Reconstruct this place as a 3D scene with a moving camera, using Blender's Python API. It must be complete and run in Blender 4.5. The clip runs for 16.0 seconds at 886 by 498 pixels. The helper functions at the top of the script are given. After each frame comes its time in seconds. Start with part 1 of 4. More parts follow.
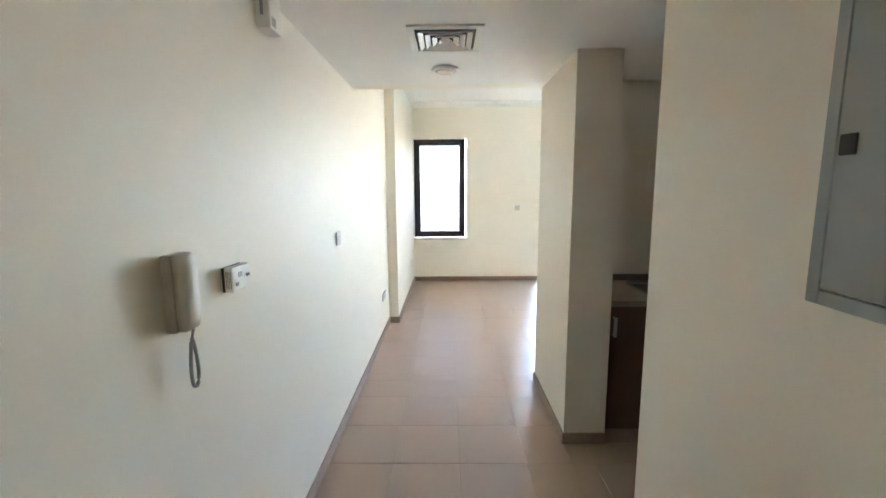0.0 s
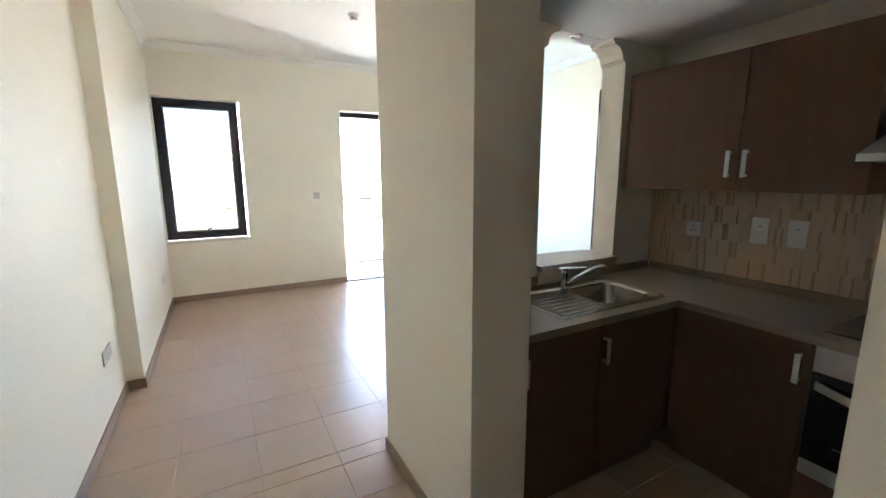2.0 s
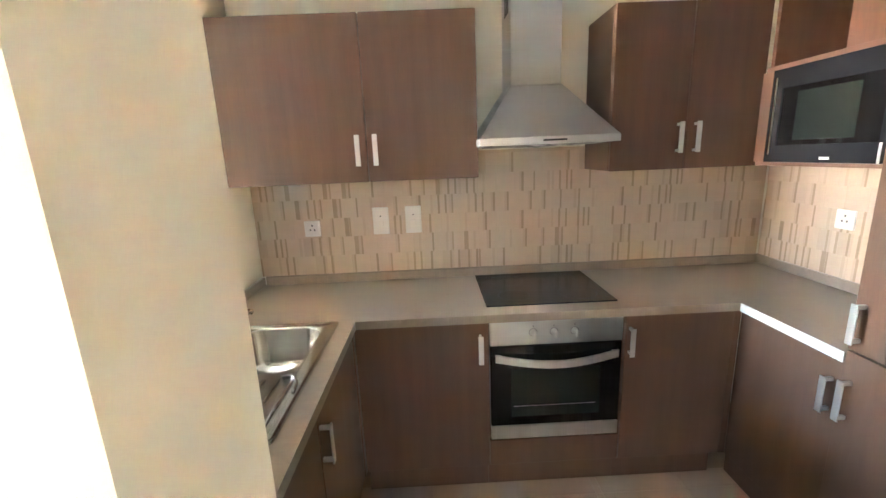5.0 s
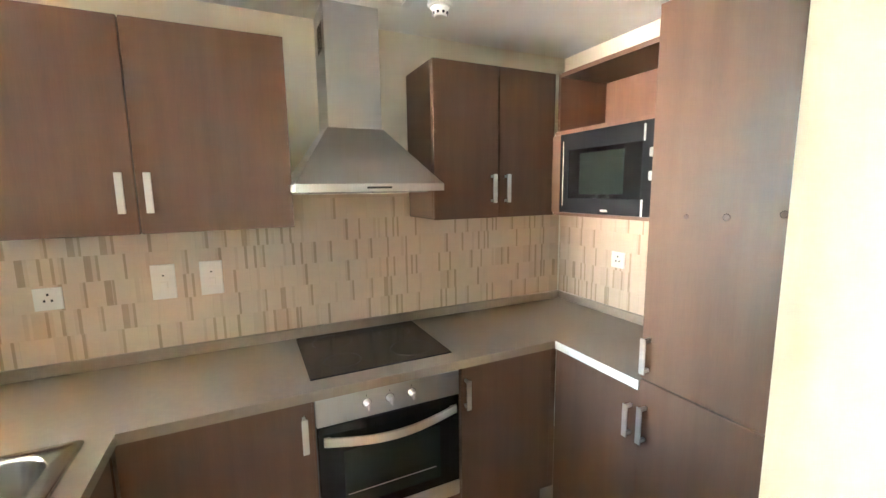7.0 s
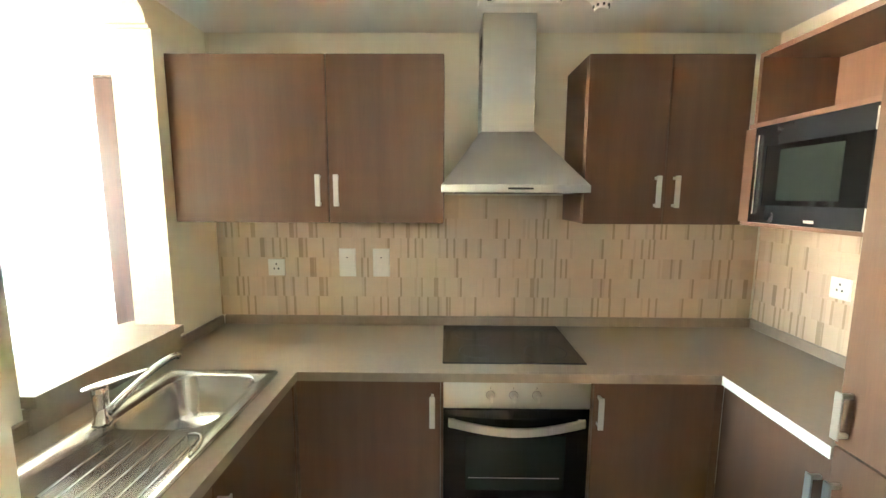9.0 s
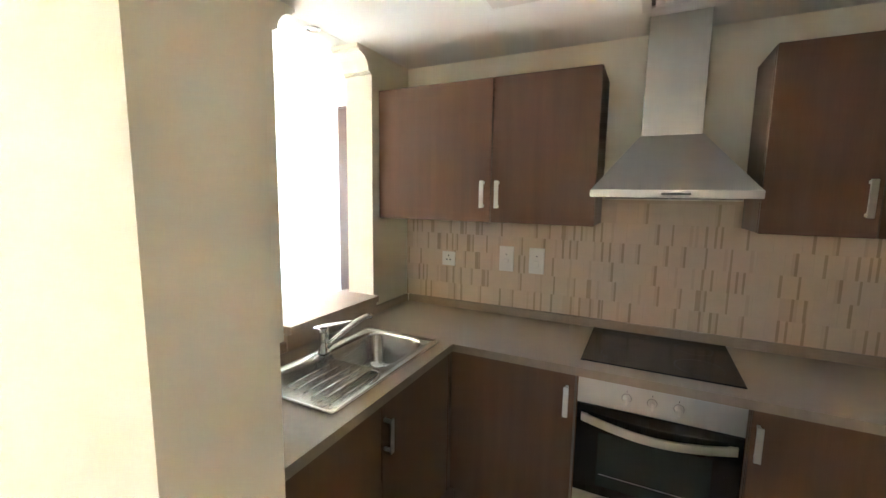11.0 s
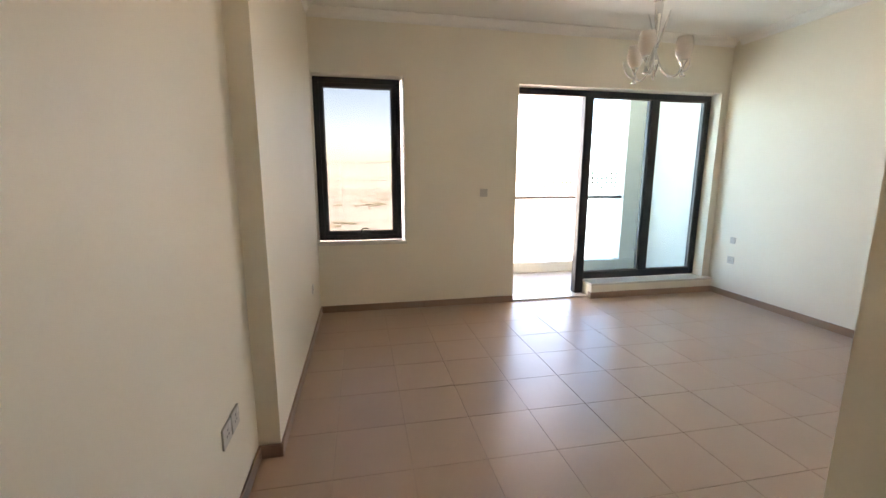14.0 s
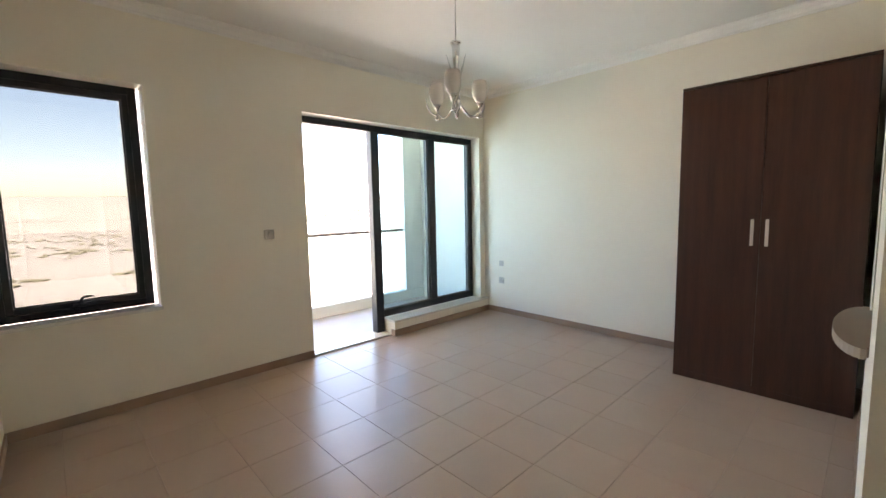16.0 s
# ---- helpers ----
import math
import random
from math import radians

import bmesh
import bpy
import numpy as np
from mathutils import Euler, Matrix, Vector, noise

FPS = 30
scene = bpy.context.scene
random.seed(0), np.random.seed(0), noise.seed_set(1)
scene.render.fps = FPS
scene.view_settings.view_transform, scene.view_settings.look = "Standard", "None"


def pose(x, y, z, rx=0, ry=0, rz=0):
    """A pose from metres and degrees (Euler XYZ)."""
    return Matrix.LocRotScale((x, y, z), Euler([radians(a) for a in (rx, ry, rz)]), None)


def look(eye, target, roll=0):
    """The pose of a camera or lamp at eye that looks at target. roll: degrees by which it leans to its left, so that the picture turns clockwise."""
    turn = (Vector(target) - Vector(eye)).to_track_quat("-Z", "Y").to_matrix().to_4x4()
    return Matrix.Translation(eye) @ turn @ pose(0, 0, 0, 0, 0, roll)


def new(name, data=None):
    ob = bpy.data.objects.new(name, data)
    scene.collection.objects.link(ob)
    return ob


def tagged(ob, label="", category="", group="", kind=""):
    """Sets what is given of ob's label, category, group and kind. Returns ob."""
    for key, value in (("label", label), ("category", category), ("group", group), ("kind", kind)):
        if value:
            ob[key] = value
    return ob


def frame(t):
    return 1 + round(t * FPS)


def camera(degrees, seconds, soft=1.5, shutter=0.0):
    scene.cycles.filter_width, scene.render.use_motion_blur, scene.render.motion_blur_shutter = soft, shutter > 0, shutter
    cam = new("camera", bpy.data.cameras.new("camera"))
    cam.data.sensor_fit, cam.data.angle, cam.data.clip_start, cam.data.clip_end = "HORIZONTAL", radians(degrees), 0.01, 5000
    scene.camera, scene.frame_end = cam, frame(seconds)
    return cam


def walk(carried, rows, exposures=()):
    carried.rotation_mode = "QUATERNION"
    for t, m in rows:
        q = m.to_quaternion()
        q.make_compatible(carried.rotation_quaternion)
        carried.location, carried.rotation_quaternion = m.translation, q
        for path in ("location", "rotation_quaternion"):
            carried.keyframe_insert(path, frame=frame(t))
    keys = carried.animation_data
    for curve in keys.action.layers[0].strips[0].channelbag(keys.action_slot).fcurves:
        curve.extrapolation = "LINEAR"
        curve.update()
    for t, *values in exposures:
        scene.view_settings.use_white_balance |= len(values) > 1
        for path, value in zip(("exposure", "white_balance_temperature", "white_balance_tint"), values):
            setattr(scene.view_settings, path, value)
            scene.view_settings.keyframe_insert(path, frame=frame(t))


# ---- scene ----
cam = camera(94.2, 16.0)
EXPOSURES = [(0, 5.73, 6050, 15), (1, 5.3, 5950, 16), (2, 5.25, 6250, 18), (2.5, 5.6, 6350, 19), (3, 5.98, 6550, 19), (3.5, 6.5, 6750, 22), (4, 7.1, 7050, 30), (4.5, 7.5, 6850, 25), (5, 7.88, 6550, 20), (7.5, 7.9, 6750, 15),
             (8, 7.9, 6650, 12), (8.5, 7.9, 7250, 9), (11, 7.2, 6650, 17), (11.5, 6.1, 5700, 15), (12, 5.48, 5850, 16), (12.5, 4.82, 6600, 20), (13, 4.47, 7800, 24), (14, 4.15, 7700, 26), (15, 4.05, 7330, 24), (16, 4.0, 7230, 23)]
PATH = [
    (0, (0.152, -0.626, 1.592), (0.124, 1.354, 1.309), -0.4),
    (0.5, (0.106, -0.288, 1.579), (0.143, 1.671, 1.275), 0.3),
    (1, (0.077, 0.042, 1.574), (0.281, 2.006, 1.257), -0.5),
    (1.5, (0.109, 0.369, 1.537), (0.66, 2.26, 1.191), -0.9),
    (2, (0.136, 0.646, 1.542), (1.075, 2.377, 1.193), -0.2),
    (2.5, (0.16, 0.886, 1.547), (1.477, 2.345, 1.179), -1.4),
    (3, (0.209, 1.028, 1.473), (1.785, 2.214, 1.143), -1.0),
    (3.5, (0.345, 1.156, 1.527), (2.052, 2.126, 1.146), -2.3),
    (4, (0.449, 1.226, 1.547), (2.254, 1.974, 1.117), -2.1),
    (4.5, (0.507, 1.403, 1.55), (2.436, 1.745, 1.151), -2.86),
    (5, (0.588, 1.529, 1.562), (2.538, 1.492, 1.119), -2.41),
    (7.5, (0.791, 1.476, 1.595), (2.567, 0.595, 1.336), -0.9),
    (8, (0.791, 1.495, 1.594), (2.662, 0.855, 1.3), -1.3),
    (8.5, (0.755, 1.409, 1.579), (2.72, 1.164, 1.3), -0.5),
    (11, (0.52, 1.105, 1.587), (2.3, 1.981, 1.331), 0.8),
    (11.5, (0.473, 1.176, 1.578), (1.894, 2.557, 1.307), 1.2),
    (12, (0.308, 1.223, 1.530), (1.138, 3.021, 1.252), 0.79),
    (12.5, (0.216, 1.452, 1.481), (0.609, 3.389, 1.17), 1.33),
    (13, (0.119, 1.654, 1.493), (0.415, 3.604, 1.16), 1.71),
    (13.5, (0.057, 1.855, 1.485), (0.352, 3.799, 1.123), 1.2),
    (14, (-0.007, 2.112, 1.465), (0.379, 4.044, 1.115), 0.1),
    (14.5, (-0.093, 2.289, 1.495), (0.609, 4.125, 1.125), -0.16),
    (15, (-0.173, 2.442, 1.482), (0.852, 4.127, 1.149), -0.41),
    (15.5, (-0.153, 2.587, 1.482), (1.033, 4.179, 1.242), -1.1),
    (16, (-0.127, 2.678, 1.5), (1.245, 4.119, 1.297), -1.2),
]
walk(cam, [(t, look(eye, target, roll)) for t, eye, target, roll in PATH], EXPOSURES)

# ---- world and light ----
world = bpy.data.worlds.new("sky")
scene.world = world
world.use_nodes = True
wn = world.node_tree.nodes
sky = wn.new("ShaderNodeTexSky")
sky.sky_type = "NISHITA"
sky.sun_disc = False
sky.sun_elevation = radians(52)
sky.sun_rotation = radians(200)
sky.air_density, sky.dust_density, sky.ozone_density = 1.0, 0.8, 0.6
wn["Background"].inputs["Strength"].default_value = 0.15
world.node_tree.links.new(sky.outputs["Color"], wn["Background"].inputs["Color"])
sun_data = bpy.data.lights.new("sun", "SUN")
sun_data.energy, sun_data.angle, sun_data.color = 5.0, radians(0.5), (1.0, 0.95, 0.87)
sun = new("sun", sun_data)
sun.matrix_world = look((0, -20, 30), (7, 0, 0))

scene.cycles.max_bounces, scene.cycles.diffuse_bounces = 16, 12

# ---- materials ----


def mat(name, color, rough=0.6, metal=0.0, var=0.06, scale=3.0, bump=0.02, fine=120.0, stretch=(1, 1, 1), dark=None, rvar=0.08, spec=0.5, per_object=0.0, coat=0.0):
    m = bpy.data.materials.new(name)
    m.use_nodes = True
    nt = m.node_tree
    b = nt.nodes["Principled BSDF"]
    b.inputs["Metallic"].default_value = metal
    b.inputs["Specular IOR Level"].default_value = spec
    b.inputs["Coat Weight"].default_value = coat
    b.inputs["Coat Roughness"].default_value = 0.15
    tc = nt.nodes.new("ShaderNodeNewGeometry")
    mp = nt.nodes.new("ShaderNodeMapping")
    mp.inputs["Scale"].default_value = stretch
    nt.links.new(tc.outputs["Position"], mp.inputs["Vector"])
    n1 = nt.nodes.new("ShaderNodeTexNoise")
    n1.inputs["Scale"].default_value, n1.inputs["Detail"].default_value = scale, 5
    n2 = nt.nodes.new("ShaderNodeTexNoise")
    n2.inputs["Scale"].default_value, n2.inputs["Detail"].default_value = fine, 3
    vec = mp.outputs["Vector"]
    if per_object:
        oi = nt.nodes.new("ShaderNodeObjectInfo")
        sh = nt.nodes.new("ShaderNodeVectorMath")
        sh.operation = "SCALE"
        sh.inputs[0].default_value = (37, 11, 23)
        nt.links.new(oi.outputs["Random"], sh.inputs["Scale"])
        ad = nt.nodes.new("ShaderNodeVectorMath")
        nt.links.new(vec, ad.inputs[0])
        nt.links.new(sh.outputs["Vector"], ad.inputs[1])
        vec = ad.outputs["Vector"]
    nt.links.new(vec, n1.inputs["Vector"])
    nt.links.new(vec, n2.inputs["Vector"])
    add = nt.nodes.new("ShaderNodeMath")
    add.operation = "MULTIPLY_ADD"
    add.inputs[1].default_value = 0.35
    nt.links.new(n2.outputs["Fac"], add.inputs[0])
    nt.links.new(n1.outputs["Fac"], add.inputs[2])
    ramp = nt.nodes.new("ShaderNodeValToRGB")
    lo = dark or tuple(c * (1 - 2 * var) for c in color)
    hi = tuple(min(1, c * (1 + var)) for c in color)
    ramp.color_ramp.elements[0].position, ramp.color_ramp.elements[1].position = 0.4, 0.95
    ramp.color_ramp.elements[0].color, ramp.color_ramp.elements[1].color = (*lo, 1), (*hi, 1)
    nt.links.new(add.outputs[0], ramp.inputs["Fac"])
    out = ramp.outputs["Color"]
    if per_object:
        hsv = nt.nodes.new("ShaderNodeHueSaturation")
        mr = nt.nodes.new("ShaderNodeMapRange")
        mr.inputs["To Min"].default_value, mr.inputs["To Max"].default_value = 1 - per_object, 1 + per_object
        nt.links.new(oi.outputs["Random"], mr.inputs["Value"])
        nt.links.new(mr.outputs["Result"], hsv.inputs["Value"])
        nt.links.new(out, hsv.inputs["Color"])
        out = hsv.outputs["Color"]
    nt.links.new(out, b.inputs["Base Color"])
    rr = nt.nodes.new("ShaderNodeMapRange")
    rr.inputs["To Min"].default_value, rr.inputs["To Max"].default_value = max(0.02, rough - rvar), min(1, rough + rvar)
    nt.links.new(n1.outputs["Fac"], rr.inputs["Value"])
    nt.links.new(rr.outputs["Result"], b.inputs["Roughness"])
    if bump:
        bp = nt.nodes.new("ShaderNodeBump")
        bp.inputs["Strength"].default_value, bp.inputs["Distance"].default_value = bump * 5, 0.002
        nt.links.new(add.outputs[0], bp.inputs["Height"])
        nt.links.new(bp.outputs["Normal"], b.inputs["Normal"])
    return m


def glass(name, tint, gloss=0.08):
    m = bpy.data.materials.new(name)
    m.use_nodes = True
    nt = m.node_tree
    nt.nodes.remove(nt.nodes["Principled BSDF"])
    tr = nt.nodes.new("ShaderNodeBsdfTransparent")
    tr.inputs["Color"].default_value = (*tint, 1)
    gl = nt.nodes.new("ShaderNodeBsdfGlossy")
    gl.inputs["Roughness"].default_value = 0.02
    lw = nt.nodes.new("ShaderNodeLayerWeight")
    lw.inputs["Blend"].default_value = 0.5
    pw = nt.nodes.new("ShaderNodeMath")
    pw.operation = "POWER"
    pw.inputs[1].default_value = 4.0
    nt.links.new(lw.outputs["Facing"], pw.inputs[0])
    fr = nt.nodes.new("ShaderNodeMath")
    fr.operation = "MULTIPLY_ADD"
    fr.inputs[1].default_value, fr.inputs[2].default_value = 0.5, gloss / 3
    nt.links.new(pw.outputs[0], fr.inputs[0])
    mx = nt.nodes.new("ShaderNodeMixShader")
    nt.links.new(fr.outputs[0], mx.inputs[0])
    nt.links.new(tr.outputs[0], mx.inputs[1])
    nt.links.new(gl.outputs[0], mx.inputs[2])
    nt.links.new(mx.outputs[0], nt.nodes["Material Output"].inputs["Surface"])
    return m


WALL = mat("cream_wall_paint", (0.83, 0.775, 0.66), 0.55, var=0.02, scale=1.2, bump=0.012, fine=180)
CEIL = mat("white_ceiling_paint", (0.84, 0.82, 0.78), 0.8, var=0.02, scale=1.0, bump=0.01, fine=160)
TILE = mat("beige_porcelain_floor_tile", (0.445, 0.32, 0.24), 0.30, var=0.03, scale=2.5, bump=0, fine=90, per_object=0.015, rvar=0.0)
GROUT = mat("brown_grout", (0.395, 0.283, 0.213), 0.9, var=0.1, scale=8)
SKIRT = mat("brown_tile_skirting", (0.34, 0.23, 0.165), 0.4, var=0.06, scale=4)
WOOD = mat("walnut_cabinet_laminate", (0.162, 0.084, 0.048), 0.40, var=0.05, scale=2.0, fine=30, stretch=(9, 9, 0.6), bump=0.004, dark=(0.130, 0.067, 0.039), spec=0.4)
WOODIN = mat("reddish_cabinet_board", (0.235, 0.118, 0.072), 0.42, var=0.08, scale=2.0, fine=14, stretch=(9, 9, 0.7), bump=0.006)
STAIN = mat("grease_mark", (0.105, 0.05, 0.032), 0.5, var=0.05, scale=20, bump=0)
WENGE = mat("wenge_wardrobe_laminate", (0.062, 0.024, 0.015), 0.42, var=0.12, scale=2.0, fine=16, stretch=(10, 10, 0.6), bump=0.01, dark=(0.032, 0.012, 0.007), spec=0.35)
COUNTER = mat("taupe_laminate_worktop", (0.34, 0.265, 0.20), 0.34, var=0.05, scale=40, fine=300, bump=0.004)
STEEL = mat("brushed_steel", (0.56, 0.55, 0.53), 0.33, 1.0, var=0.02, scale=2, fine=40, stretch=(1, 1, 3), bump=0)
SINK = mat("stainless_sink_steel", (0.60, 0.60, 0.58), 0.22, 1.0, var=0.04, scale=6, fine=90, bump=0.004)
NICKEL = mat("satin_nickel", (0.66, 0.64, 0.61), 0.40, 1.0, var=0.02, scale=10, bump=0)
CHROME = mat("polished_chrome", (0.75, 0.75, 0.75), 0.06, 1.0, var=0.01, scale=10, bump=0, rvar=0.02)
BLACKG = mat("black_oven_glass", (0.008, 0.008, 0.008), 0.08, var=0.03, scale=6, bump=0, rvar=0.0)
OVENWIN = mat("oven_window_glass", (0.022, 0.027, 0.022), 0.07, var=0.03, scale=5, bump=0, rvar=0.0)
HOB = mat("black_ceramic_hob", (0.022, 0.022, 0.024), 0.2, var=0.03, scale=9, bump=0, rvar=0.0)
FRAME = mat("dark_grey_aluminium", (0.030, 0.031, 0.036), 0.42, 0.3, var=0.08, scale=6, bump=0.004)
PLASTIC = mat("white_plastic", (0.78, 0.76, 0.71), 0.38, var=0.02, scale=12, bump=0.002)
GREYPL = mat("grey_plastic", (0.30, 0.29, 0.28), 0.45, var=0.03, scale=12, bump=0.002)
DARKPL = mat("dark_plastic", (0.03, 0.03, 0.03), 0.5, var=0.05, scale=12, bump=0.002)
# A darker, greyer plastic than that of the kitchen plates.
PALEGREY = mat("pale_grey_plastic", (0.56, 0.53, 0.48), 0.38, var=0.03, scale=12, bump=0.002)
PANELM = mat("grey_enamelled_metal", (0.33, 0.345, 0.33), 0.42, var=0.03, scale=3, bump=0.006)
MARBLE = mat("white_marble_sill", (0.72, 0.69, 0.63), 0.25, var=0.05, scale=5, bump=0.002)
FROST = mat("frosted_white_glass", (0.82, 0.76, 0.70), 0.25, var=0.02, scale=8, bump=0)
T_LIGHT = mat("mosaic_light_beige", (0.64, 0.49, 0.36), 0.38, var=0.03, scale=14, bump=0.002, per_object=0.015)
T_MID = mat("mosaic_mid_beige", (0.585, 0.44, 0.32), 0.38, var=0.03, scale=14, bump=0.002, per_object=0.015)
T_DARK = mat("mosaic_brown", (0.44, 0.315, 0.21), 0.38, var=0.06, scale=14, bump=0.004, per_object=0.08)
T_GROUT = mat("mosaic_grout", (0.60, 0.46, 0.34), 0.85, var=0.04, scale=20)
RAIL = mat("weathered_handrail_metal", (0.26, 0.22, 0.19), 0.45, 0.6, var=0.05, scale=6, bump=0.004)
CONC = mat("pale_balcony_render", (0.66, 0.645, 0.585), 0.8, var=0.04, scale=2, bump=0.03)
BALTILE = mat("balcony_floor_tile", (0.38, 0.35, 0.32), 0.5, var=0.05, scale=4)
SAND = mat("desert_sand", (0.54, 0.495, 0.43), 0.95, var=0.12, scale=0.06, fine=1.2, bump=0.0)
SCRUB = mat("dry_scrub", (0.27, 0.25, 0.155), 0.95, var=0.25, scale=0.4, bump=0)
FARB = mat("far_building_render", (0.62, 0.57, 0.50), 0.9, var=0.08, scale=0.3, bump=0)
WGLASS = glass("tinted_window_glass", (0.275, 0.275, 0.265))
DGLASS = glass("bluish_door_glass", (0.62, 0.77, 0.84))
RGLASS = glass("balustrade_glass", (0.93, 0.96, 0.95))

# ---- mesh helpers ----


def bm_box(bm, x0, x1, y0, y1, z0, z1, bevel=0.0, seg=1, mi=0):
    vs = [bm.verts.new((x, y, z)) for x in (x0, x1) for y in (y0, y1) for z in (z0, z1)]
    fs = []
    for q in ((0, 1, 3, 2), (4, 6, 7, 5), (0, 4, 5, 1), (2, 3, 7, 6), (0, 2, 6, 4), (1, 5, 7, 3)):
        f = bm.faces.new([vs[i] for i in q])
        f.material_index = mi
        fs.append(f)
    if bevel:
        es = {e for f in fs for e in f.edges}
        bmesh.ops.bevel(bm, geom=list(es), offset=bevel, segments=seg, affect="EDGES", profile=0.6)
    return bm


def box(x0, x1, y0, y1, z0, z1, bevel=0.0, seg=1):
    return bm_box(bmesh.new(), x0, x1, y0, y1, z0, z1, bevel, seg)


def boxes(*dims, bevel=0.0):
    bm = bmesh.new()
    for d in dims:
        bm_box(bm, *d, bevel=bevel)
    return bm


def lathe(profile, c=(0, 0, 0), seg=24, axis="z"):
    bm = bmesh.new()
    rings = []
    for r, h in profile:
        ring = []
        for i in range(seg):
            a = 2 * math.pi * i / seg
            u, v = r * math.cos(a), r * math.sin(a)
            p = {"z": (u, v, h), "x": (h, u, v), "y": (v, h, u)}[axis]
            ring.append(bm.verts.new((c[0] + p[0], c[1] + p[1], c[2] + p[2])))
        rings.append(ring)
    for a, b in zip(rings, rings[1:]):
        for i in range(seg):
            bm.faces.new((a[i], a[(i + 1) % seg], b[(i + 1) % seg], b[i])).smooth = True
    bm.faces.new(rings[0][::-1])
    bm.faces.new(rings[-1])
    return bm


def tube(points, radius, seg=10, flat=1.0):
    bm = bmesh.new()
    pts = [Vector(p) for p in points]
    rings = []
    for i, p in enumerate(pts):
        d = (pts[min(i + 1, len(pts) - 1)] - pts[max(i - 1, 0)]).normalized()
        up = Vector((0, 0, 1)) if abs(d.z) < 0.95 else Vector((0, 1, 0))
        s = d.cross(up).normalized()
        u = s.cross(d)
        r = radius[i] if isinstance(radius, (list, tuple)) else radius
        rings.append([bm.verts.new(p + s * r * math.cos(2 * math.pi * k / seg) + u * r * flat * math.sin(2 * math.pi * k / seg)) for k in range(seg)])
    for a, b in zip(rings, rings[1:]):
        for k in range(seg):
            bm.faces.new((a[k], a[(k + 1) % seg], b[(k + 1) % seg], b[k])).smooth = True
    bm.faces.new(rings[0][::-1])
    bm.faces.new(rings[-1])
    return bm


def bez(p0, p1, p2, p3, n=12):
    p0, p1, p2, p3 = (Vector(p) for p in (p0, p1, p2, p3))
    return [(1 - t) ** 3 * p0 + 3 * t * (1 - t) ** 2 * p1 + 3 * t * t * (1 - t) * p2 + t ** 3 * p3 for t in [i / n for i in range(n + 1)]]


def rounded(cx, cy, w, d, z, r, n=6):
    """Points of a rounded rectangle."""
    out = []
    for qx, qy, a0 in ((1, 1, 0), (-1, 1, 90), (-1, -1, 180), (1, -1, 270)):
        for i in range(n + 1):
            a = radians(a0 + 90 * i / n)
            out.append((cx + qx * (w / 2 - r) + r * math.cos(a), cy + qy * (d / 2 - r) + r * math.sin(a), z))
    return out


def loft(rings, cap=True, first=False):
    bm = bmesh.new()
    vr = [[bm.verts.new(p) for p in ring] for ring in rings]
    n = len(vr[0])
    for a, b in zip(vr, vr[1:]):
        for i in range(n):
            bm.faces.new((a[i], a[(i + 1) % n], b[(i + 1) % n], b[i])).smooth = True
    if cap:
        bm.faces.new(vr[-1])
    if first:
        bm.faces.new(vr[0][::-1])
    return bm


def prism(points, axis, a0, a1):
    """A closed outline of 2D points, drawn out along an axis from a0 to a1."""
    bm = bmesh.new()

    def p3(p, a):
        return {"x": (a, p[0], p[1]), "y": (p[0], a, p[1]), "z": (p[0], p[1], a)}[axis]
    lo, hi = [bm.verts.new(p3(p, a0)) for p in points], [bm.verts.new(p3(p, a1)) for p in points]
    n = len(points)
    for i in range(n):
        bm.faces.new((lo[i], lo[(i + 1) % n], hi[(i + 1) % n], hi[i]))
    bm.faces.new(lo[::-1])
    bm.faces.new(hi)
    return bm


def part(name, bm, material, parent=None, label=""):
    bmesh.ops.recalc_face_normals(bm, faces=bm.faces)
    me = bpy.data.meshes.new(name)
    bm.to_mesh(me)
    bm.free()
    for m in (material if isinstance(material, (list, tuple)) else [material]):
        me.materials.append(m)
    ob = new(name, me)
    if parent:
        ob.parent = parent
        ob.matrix_parent_inverse = parent.matrix_world.inverted()
    if label:
        ob["label"] = label
    return ob


def struct(name, bm, material, label, category):
    return tagged(part(name, bm, material), label, category, kind="structure")


def thing(name, at, label, category, group=""):
    ob = new(name)
    ob.matrix_world = Matrix.Translation(at)
    bpy.context.view_layer.update()
    return tagged(ob, label, category, group)


# ---- plan ----
XW, XW2, YSTEP = -0.57, -0.46, 4.204     # west wall, thicker part, its step
YN, XE = 6.555, 4.40                     # window wall, east wall of the living room
YP0, YP1 = 2.49, 2.665                    # wall with the serving hatch
SX0, SX1, SY0 = 0.87, 1.127, 1.79        # wing wall
EX1, EY1 = 1.08, 0.835                   # end of the entry wall
KE, KS = 2.81, -0.30                     # kitchen east and south walls
ZL, ZH = 3.05, 2.36                      # ceilings
YB = -2.2                                # back of the hall
HX0, HX1, HZ = 1.77, 2.43, 0.978           # serving hatch

